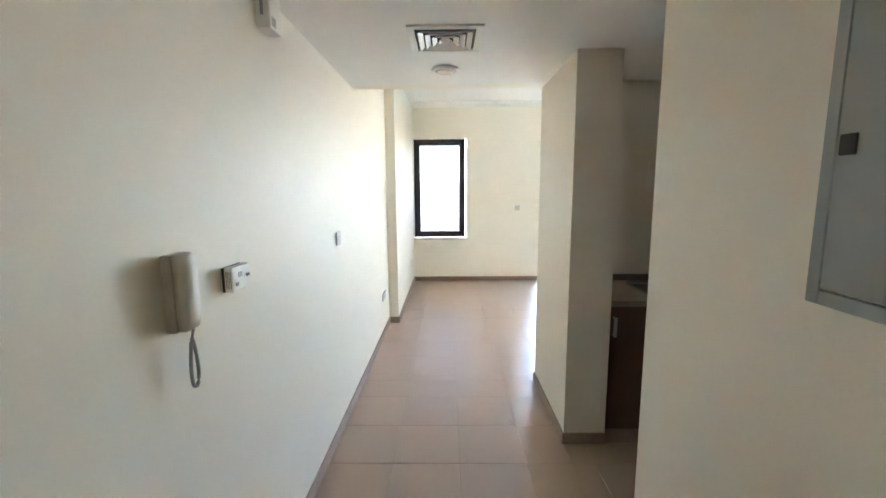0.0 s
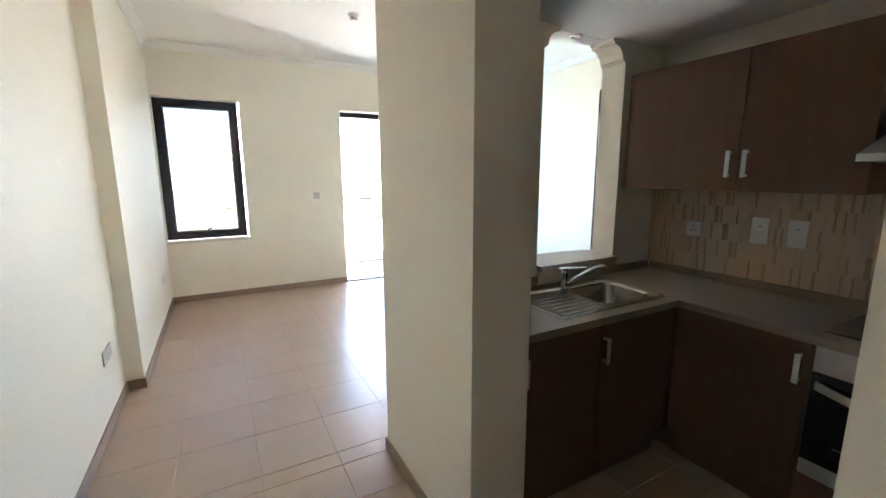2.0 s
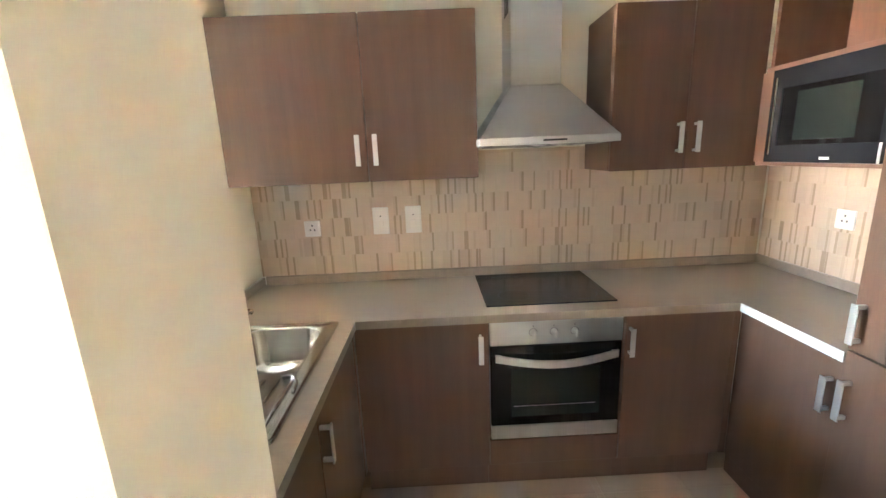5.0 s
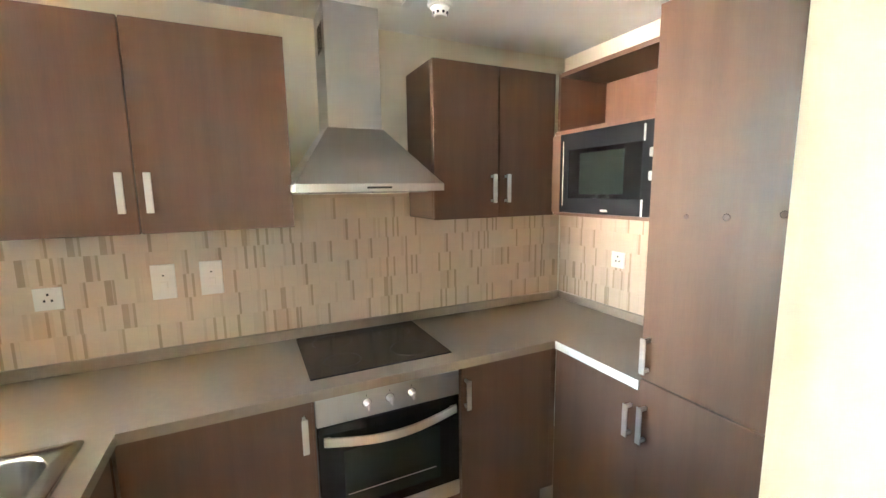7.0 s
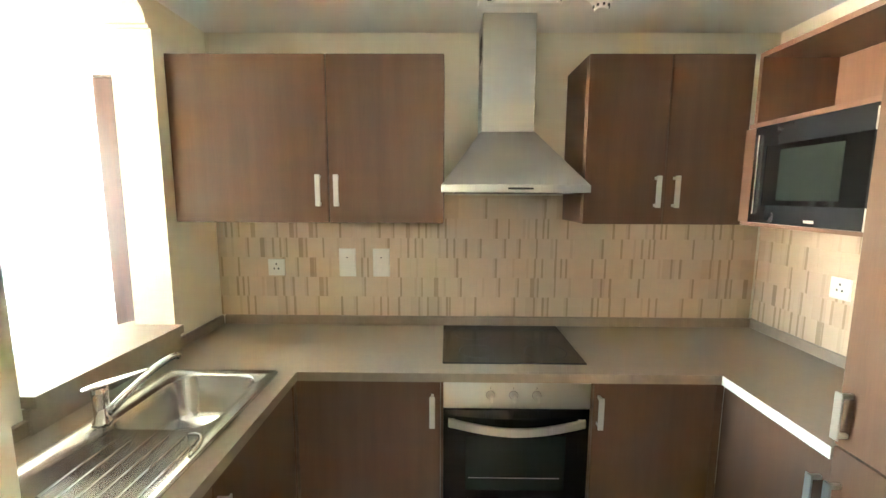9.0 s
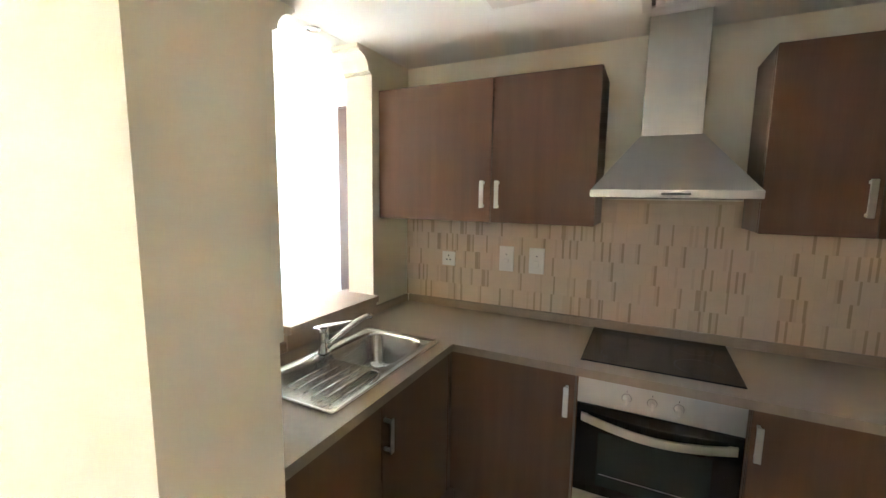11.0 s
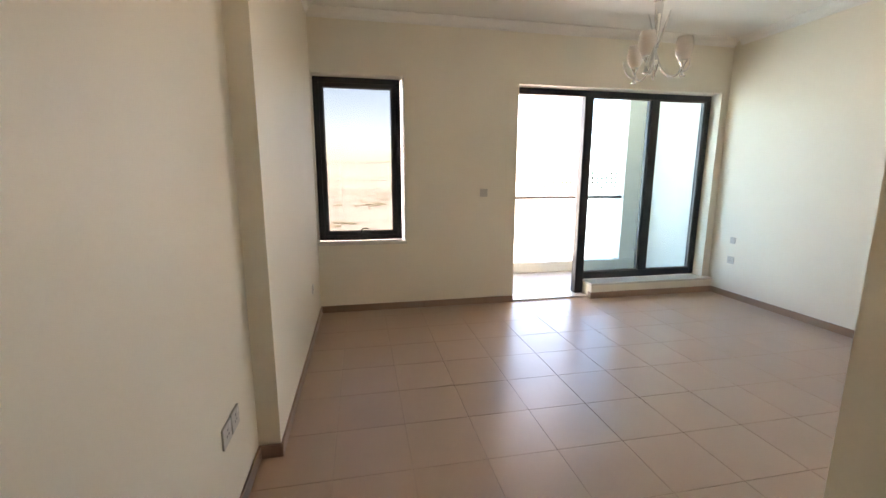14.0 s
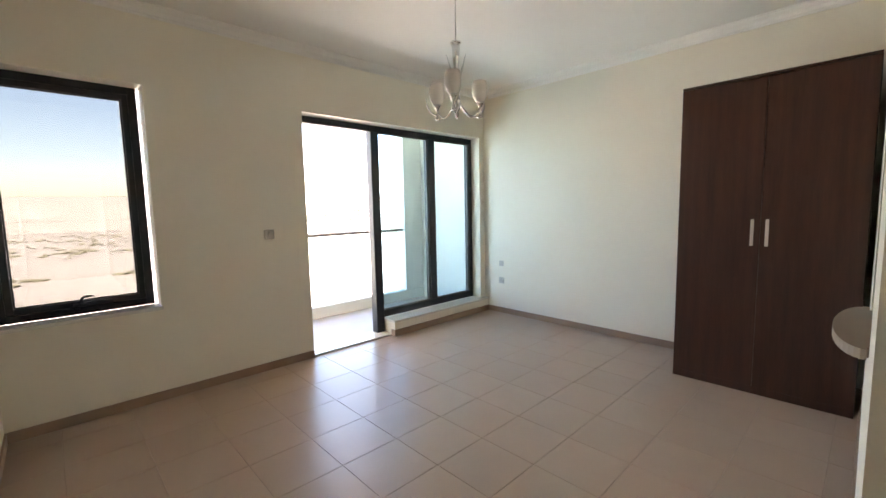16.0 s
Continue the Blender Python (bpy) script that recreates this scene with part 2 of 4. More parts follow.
# ---- structure ----
floor = struct("floor", boxes((XW - 0.2, XE + 0.2, YB - 0.2, YN + 0.245, -0.15, -0.005)), GROUT, "beige square porcelain floor tiles with brown grout", "floor")
struct("wall_west", boxes((XW - 0.2, XW, YB, YSTEP, 0, ZL)), WALL, "plain cream painted hall wall", "wall")
struct("wall_west_2", boxes((XW - 0.2, XW2, YSTEP, YN, 0, ZL)), WALL, "cream painted wall stepping into the room", "wall")
struct("wall_north", boxes((XW - 0.2, -0.452, YN, YN + 0.245, 0, ZL), (-0.452, 0.465, YN, YN + 0.245, 0, 0.735), (-0.452, 0.465, YN, YN + 0.245, 2.465, ZL),
       (0.465, 1.72, YN, YN + 0.245, 0, ZL), (1.72, 4.30, YN, YN + 0.245, 2.445, ZL), (4.30, XE + 0.2, YN, YN + 0.245, 0, ZL)), WALL, "cream painted wall with a window and a balcony door", "wall")
struct("wall_east", boxes((XE, XE + 0.2, YP1, YN, 0, ZL)), WALL, "plain cream painted living room wall", "wall")
struct("wall_hatch", boxes((SX1, HX0, YP0, YP1, 0, ZH), (HX1, XE, YP0, YP1, 0, ZH), (HX0, HX1, YP0, YP1, 0, HZ), (XW, XE, YP0 + 0.06, YP1, ZH + 0.001, ZL)), WALL, "cream painted wall with a serving hatch into the kitchen", "wall")
struct("wall_wing", boxes((SX0, SX1, SY0, YP1, 0, ZH)), WALL, "cream painted wing wall beside the kitchen", "wall")
struct("wall_entry", boxes((SX0, EX1, YB, EY1, 0, ZH)), WALL, "cream painted entry wall ending at the kitchen", "wall")
struct("wall_kitchen_east", boxes((KE, KE + 0.18, KS - 0.2, YP0, 0, ZH)), WALL, "cream painted kitchen wall behind the cooker", "wall")
struct("wall_kitchen_south", boxes((EX1, KE, KS - 0.2, KS, 0, ZH)), WALL, "cream painted kitchen wall behind the tall unit", "wall")
struct("wall_back", boxes((XW - 0.2, SX0 + 0.21, YB - 0.2, YB, 0, ZL)), WALL, "plain cream painted wall at the hall's end", "wall")
struct("ceiling", boxes((XW, KE, YB, YP0 + 0.06, ZH, ZH + 0.15), (KE, XE, YP0, YP0 + 0.06, ZH, ZH + 0.1), (HX0 - 0.01, HX1 + 0.01, YP0 + 0.06, YP1, ZH - 0.002, ZH + 0.0005)), CEIL, "white lowered ceiling over hall and kitchen", "ceiling")
struct("ceiling_living", boxes((XW - 0.2, XE + 0.2, YP0 + 0.06, YN + 0.245, ZL, ZL + 0.2)), CEIL, "white living room ceiling", "ceiling")

# plaster cornice
CORN = [(0, 0), (0, -0.105), (0.012, -0.105), (0.018, -0.09), (0.03, -0.082), (0.045, -0.05), (0.075, -0.028), (0.085, -0.014), (0.1, -0.012), (0.1, 0)]


def cornice(name, axis, a0, a1, wall, sign):
    pts = [(wall + sign * u * 0.75, ZL + v * 0.8) for u, v in CORN]
    struct(name, prism(pts, axis, a0, a1), CEIL, "white moulded plaster cornice", "cornice")


cornice("cornice_north", "x", XW2, XE, YN, -1)
cornice("cornice_east", "y", YP1, YN - 0.1, XE, -1)
cornice("cornice_west", "y", YSTEP, YN - 0.1, XW2, 1)

# skirting
BH, BT = 0.075, 0.012
for nm, d in (("baseboard_west", (XW, XW + BT, YB, YSTEP, 0, BH)), ("baseboard_step", (XW + BT, XW2 + BT, YSTEP - BT, YSTEP, 0, BH)),
              ("baseboard_west_2", (XW2, XW2 + BT, YSTEP, YN, 0, BH)), ("baseboard_north", (XW2 + BT, 1.72, YN - BT, YN, 0, BH)),
              ("baseboard_east", (XE - BT, XE, 3.835, 6.49, 0, BH)), ("baseboard_wing", (SX0 - BT, SX0, SY0, YP1, 0, BH)),
              ("baseboard_wing_end", (SX0 - BT, SX1, SY0 - BT, SY0, 0, BH)), ("baseboard_wing_north", (SX0 - BT, 3.72, YP1, YP1 + BT, 0, BH)),
              ("baseboard_entry", (SX0 - BT, SX0, YB, EY1, 0, BH)), ("baseboard_entry_end", (SX0 - BT, EX1, EY1, EY1 + BT, 0, BH))):
    struct(nm, box(*d, bevel=0.002), SKIRT, "brown tile skirting along the wall", "baseboard")

# stepped corbels at the top of the serving hatch
COR = [(0, 0.125), (0.0, -0.0), (0.014, 0.0), (0.014, 0.012), (0.028, 0.012), (0.03, 0.03), (0.037, 0.05), (0.05, 0.068), (0.068, 0.082), (0.09, 0.09), (0.108, 0.092), (0.108, 0.105), (0.122, 0.105), (0.122, 0.125)]
for nm, x, s in (("corbel_left", HX0, 1), ("corbel_right", HX1, -1)):
    struct(nm, prism([(x + s * u, ZH - 0.127 + v) for u, v in COR], "y", YP0, YP1), WALL, "stepped and curved plaster corbel of the hatch", "trim")

# ---- windows and balcony door ----


def window(name, x0, x1, z0, z1, y, bar, glassm, label):
    ob = struct(name, boxes((x0, x0 + bar, y, y + 0.07, z0, z1), (x1 - bar, x1, y, y + 0.07, z0, z1), (x0 + bar, x1 - bar, y, y + 0.07, z0, z0 + bar), (x0 + bar, x1 - bar, y, y + 0.07, z1 - bar, z1), bevel=0.004), FRAME, label, "window")
    return ob


w1 = window("window_1", -0.45, 0.443, 0.765, 2.462, 6.70, 0.055, WGLASS, "dark grey aluminium window, closed, with tinted glass")
part("sash", boxes((-0.395, -0.355, 6.712, 6.765, 0.82, 2.407), (0.348, 0.388, 6.712, 6.765, 0.82, 2.407), (-0.355, 0.348, 6.712, 6.765, 0.82, 0.86), (-0.355, 0.348, 6.712, 6.765, 2.367, 2.407), bevel=0.003), FRAME, w1)
pane = part("pane", box(-0.354, 0.347, 6.735, 6.741, 0.861, 2.366), WGLASS, w1, "grey tinted glass pane")
pane.visible_shadow = False
part("gasket", boxes((-0.354, -0.344, 6.722, 6.734, 0.861, 2.366), (0.337, 0.347, 6.722, 6.734, 0.861, 2.366), (-0.344, 0.337, 6.722, 6.734, 0.861, 0.871), (-0.344, 0.337, 6.722, 6.734, 2.356, 2.366)), DARKPL, w1)
hb = part("window_handle", box(-0.05, 0.05, 6.69, 6.712, 0.822, 0.846, 0.004, 2), DARKPL, w1, "black cam handle")
part("lever", tube(bez((0.0, 6.695, 0.845), (-0.02, 6.68, 0.90), (0.03, 6.67, 0.905), (0.075, 6.665, 0.892)), [0.009] * 9 + [0.007, 0.006, 0.005, 0.004], 8), DARKPL, hb)
struct("window_sill_1", box(-0.455, 0.475, 6.535, 6.705, 0.736, 0.764, 0.004, 2), MARBLE, "white stone window sill under the window", "sill")

# balcony door: open leaf, fixed panes over a low plinth
DZ, DY = 2.44, 6.70
dr = struct("door_1", boxes((1.722, 4.298, DY, DY + 0.09, 2.372, DZ), (1.722, 1.757, DY, DY + 0.09, 0.02, 2.372), (4.232, 4.298, DY, DY + 0.09, 0.19, 2.372),
            (2.70, 4.232, DY, DY + 0.09, 0.19, 0.275), bevel=0.004), FRAME, "dark grey aluminium balcony door, opening side clear", "door")
part("post", box(2.59, 2.70, DY - 0.012, DY + 0.09, 0.02, 2.372, 0.005), FRAME, dr)
part("mullion", box(3.47, 3.58, DY - 0.006, DY + 0.09, 0.275, 2.372, 0.005), FRAME, dr)
for a, b in ((2.70, 3.47), (3.58, 4.232)):
    p = part("pane", box(a + 0.002, b - 0.002, DY + 0.04, DY + 0.046, 0.277, 2.37), DGLASS, dr, "bluish clear glass pane")
    p.visible_shadow = False
    part("glazing_bead", boxes((a, a + 0.014, DY + 0.015, DY + 0.04, 0.275, 2.372), (b - 0.014, b, DY + 0.015, DY + 0.04, 0.275, 2.372), (a + 0.014, b - 0.014, DY + 0.015, DY + 0.04, 0.275, 0.289), (a + 0.014, b - 0.014, DY + 0.015, DY + 0.04, 2.358, 2.372)), DARKPL, dr)
struct("door_threshold", box(1.722, 2.70, 6.56, 6.80, 0.0, 0.02, 0.003), MARBLE, "white marble threshold of the balcony door", "threshold")
pl = struct("window_plinth", box(2.705, XE, 6.495, 6.80, 0, 0.163), WALL, "low cream plinth under the fixed panes", "plinth")
part("plinth_cap", box(2.69, XE - 0.001, 6.48, 6.698, 0.164, 0.188, 0.003), MARBLE, pl, "white marble cap")
struct("baseboard_plinth", boxes((2.693, XE, 6.483, 6.495, 0, BH), (2.693, 2.705, 6.495, 6.555, 0, BH)), SKIRT, "brown tile skirting round the plinth", "baseboard")

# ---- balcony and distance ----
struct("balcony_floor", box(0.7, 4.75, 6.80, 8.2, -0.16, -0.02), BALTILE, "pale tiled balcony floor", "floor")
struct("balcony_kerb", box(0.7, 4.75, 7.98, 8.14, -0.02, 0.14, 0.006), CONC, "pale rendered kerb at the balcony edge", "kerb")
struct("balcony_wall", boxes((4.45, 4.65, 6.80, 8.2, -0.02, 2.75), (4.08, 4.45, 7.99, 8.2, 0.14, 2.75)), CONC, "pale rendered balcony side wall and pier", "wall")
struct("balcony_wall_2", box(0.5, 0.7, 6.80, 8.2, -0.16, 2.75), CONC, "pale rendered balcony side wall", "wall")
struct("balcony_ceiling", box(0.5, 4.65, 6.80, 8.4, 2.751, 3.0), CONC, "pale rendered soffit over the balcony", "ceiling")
bal = thing("balustrade", (2.4, 8.06, 0.14), "glass balcony balustrade with a round steel handrail", "railing")
part("handrail", tube([(0.7, 8.06, 1.14), (4.08, 8.06, 1.14)], 0.026, 14), RAIL, bal)
for x0, x1 in ((0.75, 1.85), (1.87, 2.97), (2.99, 4.06)):
    g = part("glass_panel", box(x0, x1, 8.054, 8.066, 0.138, 1.113), RGLASS, bal)
    g.visible_shadow = False

GZ = -13.0
gb = bmesh.new()
bmesh.ops.create_grid(gb, x_segments=2, y_segments=2, size=4000, matrix=Matrix.Translation((0, 0, GZ)))
struct("ground", gb, SAND, "pale sandy desert ground reaching the horizon", "ground")
random.seed(5)
sb = bmesh.new()
for i in range(1300):
    y = 112 + 280 * random.random() ** 0.8
    x = random.uniform(-0.55, 0.9) * y
    r = random.uniform(0.5, 1.7)
    if noise.noise(Vector((x * 0.012, y * 0.06, 0))) < (-0.15 if y > 185 else 0.12):
        continue
    bmesh.ops.create_icosphere(sb, subdivisions=1, radius=r, matrix=pose(x, y, GZ + 0.15, random.uniform(-9, 9), random.uniform(-9, 9), random.uniform(0, 360)) @ Matrix.Diagonal((random.uniform(1, 2.2), 1, random.uniform(0.18, 0.4), 1)))
for v in sb.verts:
    v.co += Vector((random.uniform(-0.25, 0.25), random.uniform(-0.25, 0.25), random.uniform(-0.15, 0.25)))
tagged(part("desert_scrub", sb, SCRUB), "low dry scrub bushes scattered over the sand", "scrub", kind="stuff")


# Added sand bank in place of the pale band just above the horizon.
rb = bmesh.new()
prev = None
for i in range(121):
    x = -1500 + 25 * i
    h = 34 + 1.2 * noise.noise(Vector((x * 0.004, 3, 0))) + 0.5 * noise.noise(Vector((x * 0.02, 9, 0)))
    row = [rb.verts.new(p) for p in ((x, 470, GZ - 1), (x, 560, GZ + h * 0.8), (x, 600, GZ + h), (x, 700, GZ - 1))]
    if prev:
        for k in range(3):
            rb.faces.new((prev[k], row[k], row[k + 1], prev[k + 1])).smooth = True
    prev = row
struct("added_sand_bank", rb, SAND, "added low bank of pale sand filling the horizon band", "sand bank")


def far_house(x, y, w, d, h, rows, cols):
    hs = thing("distant_building", (x, y, GZ), "pale distant building beyond the sand", "building", "distant buildings")
    part("wall", box(x - w / 2, x + w / 2, y, y + d, GZ, GZ + h), FARB, hs)
    part("roof", box(x - w / 2 - 0.4, x + w / 2 + 0.4, y - 0.4, y + d + 0.4, GZ + h, GZ + h + 0.8), FARB, hs)
    for r in range(rows):
        for c in range(cols):
            cx = x - w / 2 + w * (c + 0.5) / cols
            cz = GZ + h * (r + 0.5) / rows
            part("window", box(cx - w / cols * 0.28, cx + w / cols * 0.28, y - 0.25, y + 0.1, cz - h / rows * 0.28, cz + h / rows * 0.28), OVENWIN, hs)


far_house(265, 420, 34, 20, 20, 4, 6)
far_house(310, 440, 26, 18, 12, 3, 5)
far_house(235, 470, 40, 20, 9, 2, 7)
for z in (1.2, -3.2):
    cb = tube([(-260 + 13 * i, 205, z - 2.0 * math.sin(math.pi * i / 40)) for i in range(41)], 0.06, 5)
    tagged(part("power_line", cb, DARKPL), "thin dark overhead power line across the desert", "power line", "overhead lines")
for x in (-260, 260):
    tagged(part("power_pole", tube([(x, 205, GZ), (x, 205, 1.6)], [0.22, 0.14], 8), GREYPL), "slim grey power pole standing in the sand", "power pole", "power poles")

# ---- kitchen ----
CT, CZ = 0.036, 0.90          # worktop thickness and height
CX, CN, CS = 2.206, 1.878, 0.243   # front edges of the worktop


def bar_handle(parent, x, y, z0, z1, face, along="z"):
    """A flat bar handle with two feet. face: the way the door looks."""
    w, off = 0.011, 0.03
    fx, fy = {"-x": (-1, 0), "-y": (0, -1), "+y": (0, 1)}[face]
    if fx:
        d = (x - off - 0.006, x - off, y - w, y + w, z0, z1)
        feet = [(x - off, x, y - 0.005, y + 0.005, z, z + 0.012) for z in (z0 + 0.004, z1 - 0.016)]
    else:
        ya, yb = sorted((y + fy * off, y + fy * (off + 0.006)))
        d = (x - w, x + w, ya, yb, z0, z1)
        fa, fb = sorted((y, y + fy * off))
        feet = [(x - 0.005, x + 0.005, fa, fb, z, z + 0.012) for z in (z0 + 0.004, z1 - 0.016)]
    bm = box(*d, bevel=0.0025, seg=2)
    for f in feet:
        bm_box(bm, *f)
    return part("handle", bm, NICKEL, parent, "brushed nickel bar handle")


# worktop with the bowl's cut-out
BX0, BX1, BY0, BY1 = 1.79, 2.18, 1.985, 2.315
wt = thing("worktop", (2.5, 1.0, CZ - CT), "u-shaped taupe laminate kitchen worktop on the base units", "worktop")
part("cooker_run", box(CX, KE - 0.001, KS + 0.001, CN, CZ - CT, CZ), COUNTER, wt)
part("side_run", box(1.757, CX, KS + 0.001, CS, CZ - CT, CZ), COUNTER, wt)
sr = boxes((SX1 + 0.001, BX0, CN, YP0 - 0.001, CZ - CT, CZ), (BX1, KE - 0.001, CN, YP0 - 0.001, CZ - CT, CZ), (BX0, BX1, CN, BY0, CZ - CT, CZ), (BX0, BX1, BY1, YP0 - 0.001, CZ - CT, CZ))
bmesh.ops.remove_doubles(sr, verts=sr.verts, dist=0.0001)
part("sink_run", sr, COUNTER, wt)
part("upstand", boxes((KE - 0.019, KE - 0.001, KS + 0.02, YP0 - 0.02, CZ + 0.0005, 0.948), bevel=0.003), COUNTER, wt)
part("upstand", boxes((1.757, KE - 0.001, KS + 0.001, KS + 0.019, CZ + 0.0005, 0.948), bevel=0.003), COUNTER, wt)
part("upstand", box(SX1 + 0.001, HX0, YP0 - 0.019, YP0 - 0.001, CZ + 0.0005, 0.948, 0.003), COUNTER, wt)
part("upstand", box(HX1, KE - 0.02, YP0 - 0.019, YP0 - 0.001, CZ + 0.0005, 0.948, 0.003), COUNTER, wt)
part("hatch_upstand", box(HX0, HX1, YP0 - 0.022, YP0 - 0.001, CZ + 0.0005, HZ - 0.002), COUNTER, wt)
# Edge band whitened to carry the hatch daylight; the other edges stay taupe.
part("lit_edge_band", box(1.757, CX - 0.002, CS, CS + 0.0025, CZ - CT, CZ), PLASTIC, wt, "pale edge band, whitened for the daylight on it")

# serving shelf through the hatch, bowed towards the living room
arc = [(HX0 + 0.004, YP0 - 0.04), (HX1 - 0.004, YP0 - 0.04), (HX1 - 0.004, YP1 + 0.005)]
arc += [(2.12 + 0.38 * math.cos(radians(a)), YP1 + 0.005 + 0.10 * math.sin(radians(a))) for a in range(0, 181, 9)]
arc += [(HX0 + 0.004, YP1 + 0.005)]
sh = prism(arc, "z", HZ + 0.001, HZ + 0.036)
tagged(part("serving_shelf", sh, COUNTER), "taupe laminate serving shelf with a rounded front in the hatch", "shelf")


def front(parent, name, d, face, handle=None, mat_=None):
    door = part(name, box(*d, bevel=0.0025, seg=2), mat_ or WOOD, parent)
    if handle:
        bar_handle(door, *handle, face)
    return door


BASE = "walnut laminate kitchen base unit under the worktop"
PZ = 0.15
# north run: two doors below the sink
for x0, x1, hx in ((SX1 + 0.004, 1.655, None), (1.655, 2.20, 1.672)):
    u = thing("base_cabinet", ((x0 + x1) / 2, 2.2, 0), BASE, "cabinet", "kitchen base units")
    part("body", box(x0 + 0.001, x1 - 0.001, CN + 0.04, YP0 - 0.022, PZ, CZ - CT - (0.19 if x1 > 2 else 0.004)), WOOD, u)
    part("plinth", box(x0 + 0.001, x1 - 0.001, CN + 0.075, CN + 0.095, 0, PZ - 0.001), WOOD, u)
    front(u, "door", (x0 + 0.002, x1 - 0.002, CN + 0.018, CN + 0.038, PZ, CZ - CT - 0.003), "-y", (hx if hx else 1.19, CN + 0.018, 0.67, 0.80))
# corner and cooker run
for y0, y1, hy in ((1.322, CN + 0.014, 1.354), (CS + 0.005, 0.724, 0.703)):
    u = thing("base_cabinet", (2.5, (y0 + y1) / 2, 0), BASE, "cabinet", "kitchen base units")
    part("body", box(CX + 0.042, KE - 0.02, y0 + 0.001, y1 - 0.001, PZ, CZ - CT - 0.004), WOOD, u)
    part("plinth", box(CX + 0.08, CX + 0.1, y0, y1, 0, PZ - 0.001), WOOD, u)
    front(u, "door", (CX + 0.02, CX + 0.04, y0 + 0.002, y1 - 0.002, PZ, CZ - CT - 0.003), "-x", (CX + 0.02, hy, 0.68, 0.81))
    f0, f1, fx = (CN + 0.0125, CN + 0.06, 2.1985) if y0 > 1 else (CS - 0.0215, CS + 0.0065, CX + 0.0185)
    part("corner_filler", box(fx, CX + 0.0395, f0, f1, PZ, CZ - CT - 0.003), WOOD, u)
# oven housing with the drawer front under it
u = thing("oven_housing", (2.5, 1.02, 0), "walnut laminate housing unit around the built-in oven", "cabinet", "kitchen base units")
part("body", boxes((CX + 0.06, KE - 0.02, 0.725, 0.733, PZ, CZ - CT - 0.004), (CX + 0.06, KE - 0.02, 1.312, 1.321, PZ, CZ - CT - 0.004), (CX + 0.06, KE - 0.02, 0.733, 1.312, 0.27, 0.283)), WOOD, u)
part("drawer_front", box(CX + 0.02, CX + 0.04, 0.727, 1.319, PZ, 0.28, 0.0025), WOOD, u)
part("plinth", box(CX + 0.08, CX + 0.1, 0.725, 1.321, 0, PZ - 0.001), WOOD, u)
# south run
u = thing("base_cabinet", (1.95, 0, 0), BASE, "cabinet", "kitchen base units")
part("body", box(1.762, CX - 0.002, KS + 0.022, CS - 0.045, PZ, CZ - CT - 0.004), WOOD, u)
part("plinth", box(1.762, CX + 0.08, CS - 0.1, CS - 0.08, 0, PZ - 0.001), WOOD, u)
front(u, "door", (1.762, CX + 0.018, CS - 0.042, CS - 0.022, PZ, CZ - CT - 0.003), "+y", (1.80, CS - 0.022, 0.66, 0.79))

# tall unit for the fridge
TY = CS
u = thing("tall_cabinet", (1.42, 0, 0), "tall walnut laminate fridge unit with two stained doors", "cabinet")
part("body", box(1.10, 1.752, KS + 0.001, TY - 0.022, 0.1, 2.17), WOOD, u)
part("plinth", box(1.10, 1.752, TY - 0.08, TY - 0.06, 0, 0.099), WOOD, u)
ud = front(u, "upper_door", (1.102, 1.752, TY - 0.02, TY, 0.915, 2.17), "+y", (1.722, TY, 0.945, 1.075))
front(u, "lower_door", (1.102, 1.752, TY - 0.02, TY, 0.11, 0.909), "+y", (1.722, TY, 0.68, 0.82))
for x, z, r in ((1.62, 1.50, 0.008), (1.50, 1.505, 0.011), (1.36, 1.52, 0.010)):
    part("stain", lathe([(r, 0), (r * 0.8, 0.0006)], (x, TY + 0.0002, z), 14, "y"), STAIN, ud, "faint round grease mark")

# wall units
UZ0, UZ1, UX = 1.46, 2.16, 2.488


def wall_unit(y0, y1, ymid, hz, label):
    u = thing("wall_cabinet", (2.65, (y0 + y1) / 2, UZ0), label, "cabinet", "kitchen wall units")
    part("body", box(UX + 0.021, KE - 0.001, y0, y1, UZ0, UZ1, 0.001), WOOD, u)
    front(u, "door", (UX, UX + 0.02, ymid + 0.0025, y1 - 0.001, UZ0 - 0.002, UZ1), "-x", (UX, ymid + 0.039, *hz))
    front(u, "door", (UX, UX + 0.02, y0 + 0.001, ymid - 0.0025, UZ0 - 0.002, UZ1), "-x", (UX, ymid - 0.039, *hz))


wall_unit(1.316, 2.486, 1.812, (1.53, 1.665), "walnut laminate two-door kitchen wall unit beside the hatch")
wall_unit(0.035, 0.715, 0.372, (1.53, 1.665), "walnut laminate two-door kitchen wall unit beside the extractor")

# open unit with the built-in microwave
MY = 0.02
u = thing("microwave_unit", (2.1, -0.1, UZ0), "walnut laminate wall unit, open shelf above a microwave", "cabinet")
part("side_panel", box(2.468, 2.486, KS + 0.001, MY, UZ0, UZ1), WOODIN, u)
part("side_panel", box(1.755, 1.773, KS + 0.001, MY, UZ0, UZ1), WOODIN, u)
part("top_panel", box(1.773, 2.468, KS + 0.001, MY, UZ1 - 0.02, UZ1), WOODIN, u)
part("shelf", box(1.773, 2.468, KS + 0.001, MY + 0.03, 1.855, 1.873, 0.001), WOODIN, u)
part("bottom_panel", box(1.773, 2.468, KS + 0.001, MY + 0.03, UZ0, UZ0 + 0.014, 0.001), WOODIN, u)
part("back_panel", box(1.773, 2.468, KS + 0.001, KS + 0.012, UZ0 + 0.014, UZ1 - 0.02), WOODIN, u)
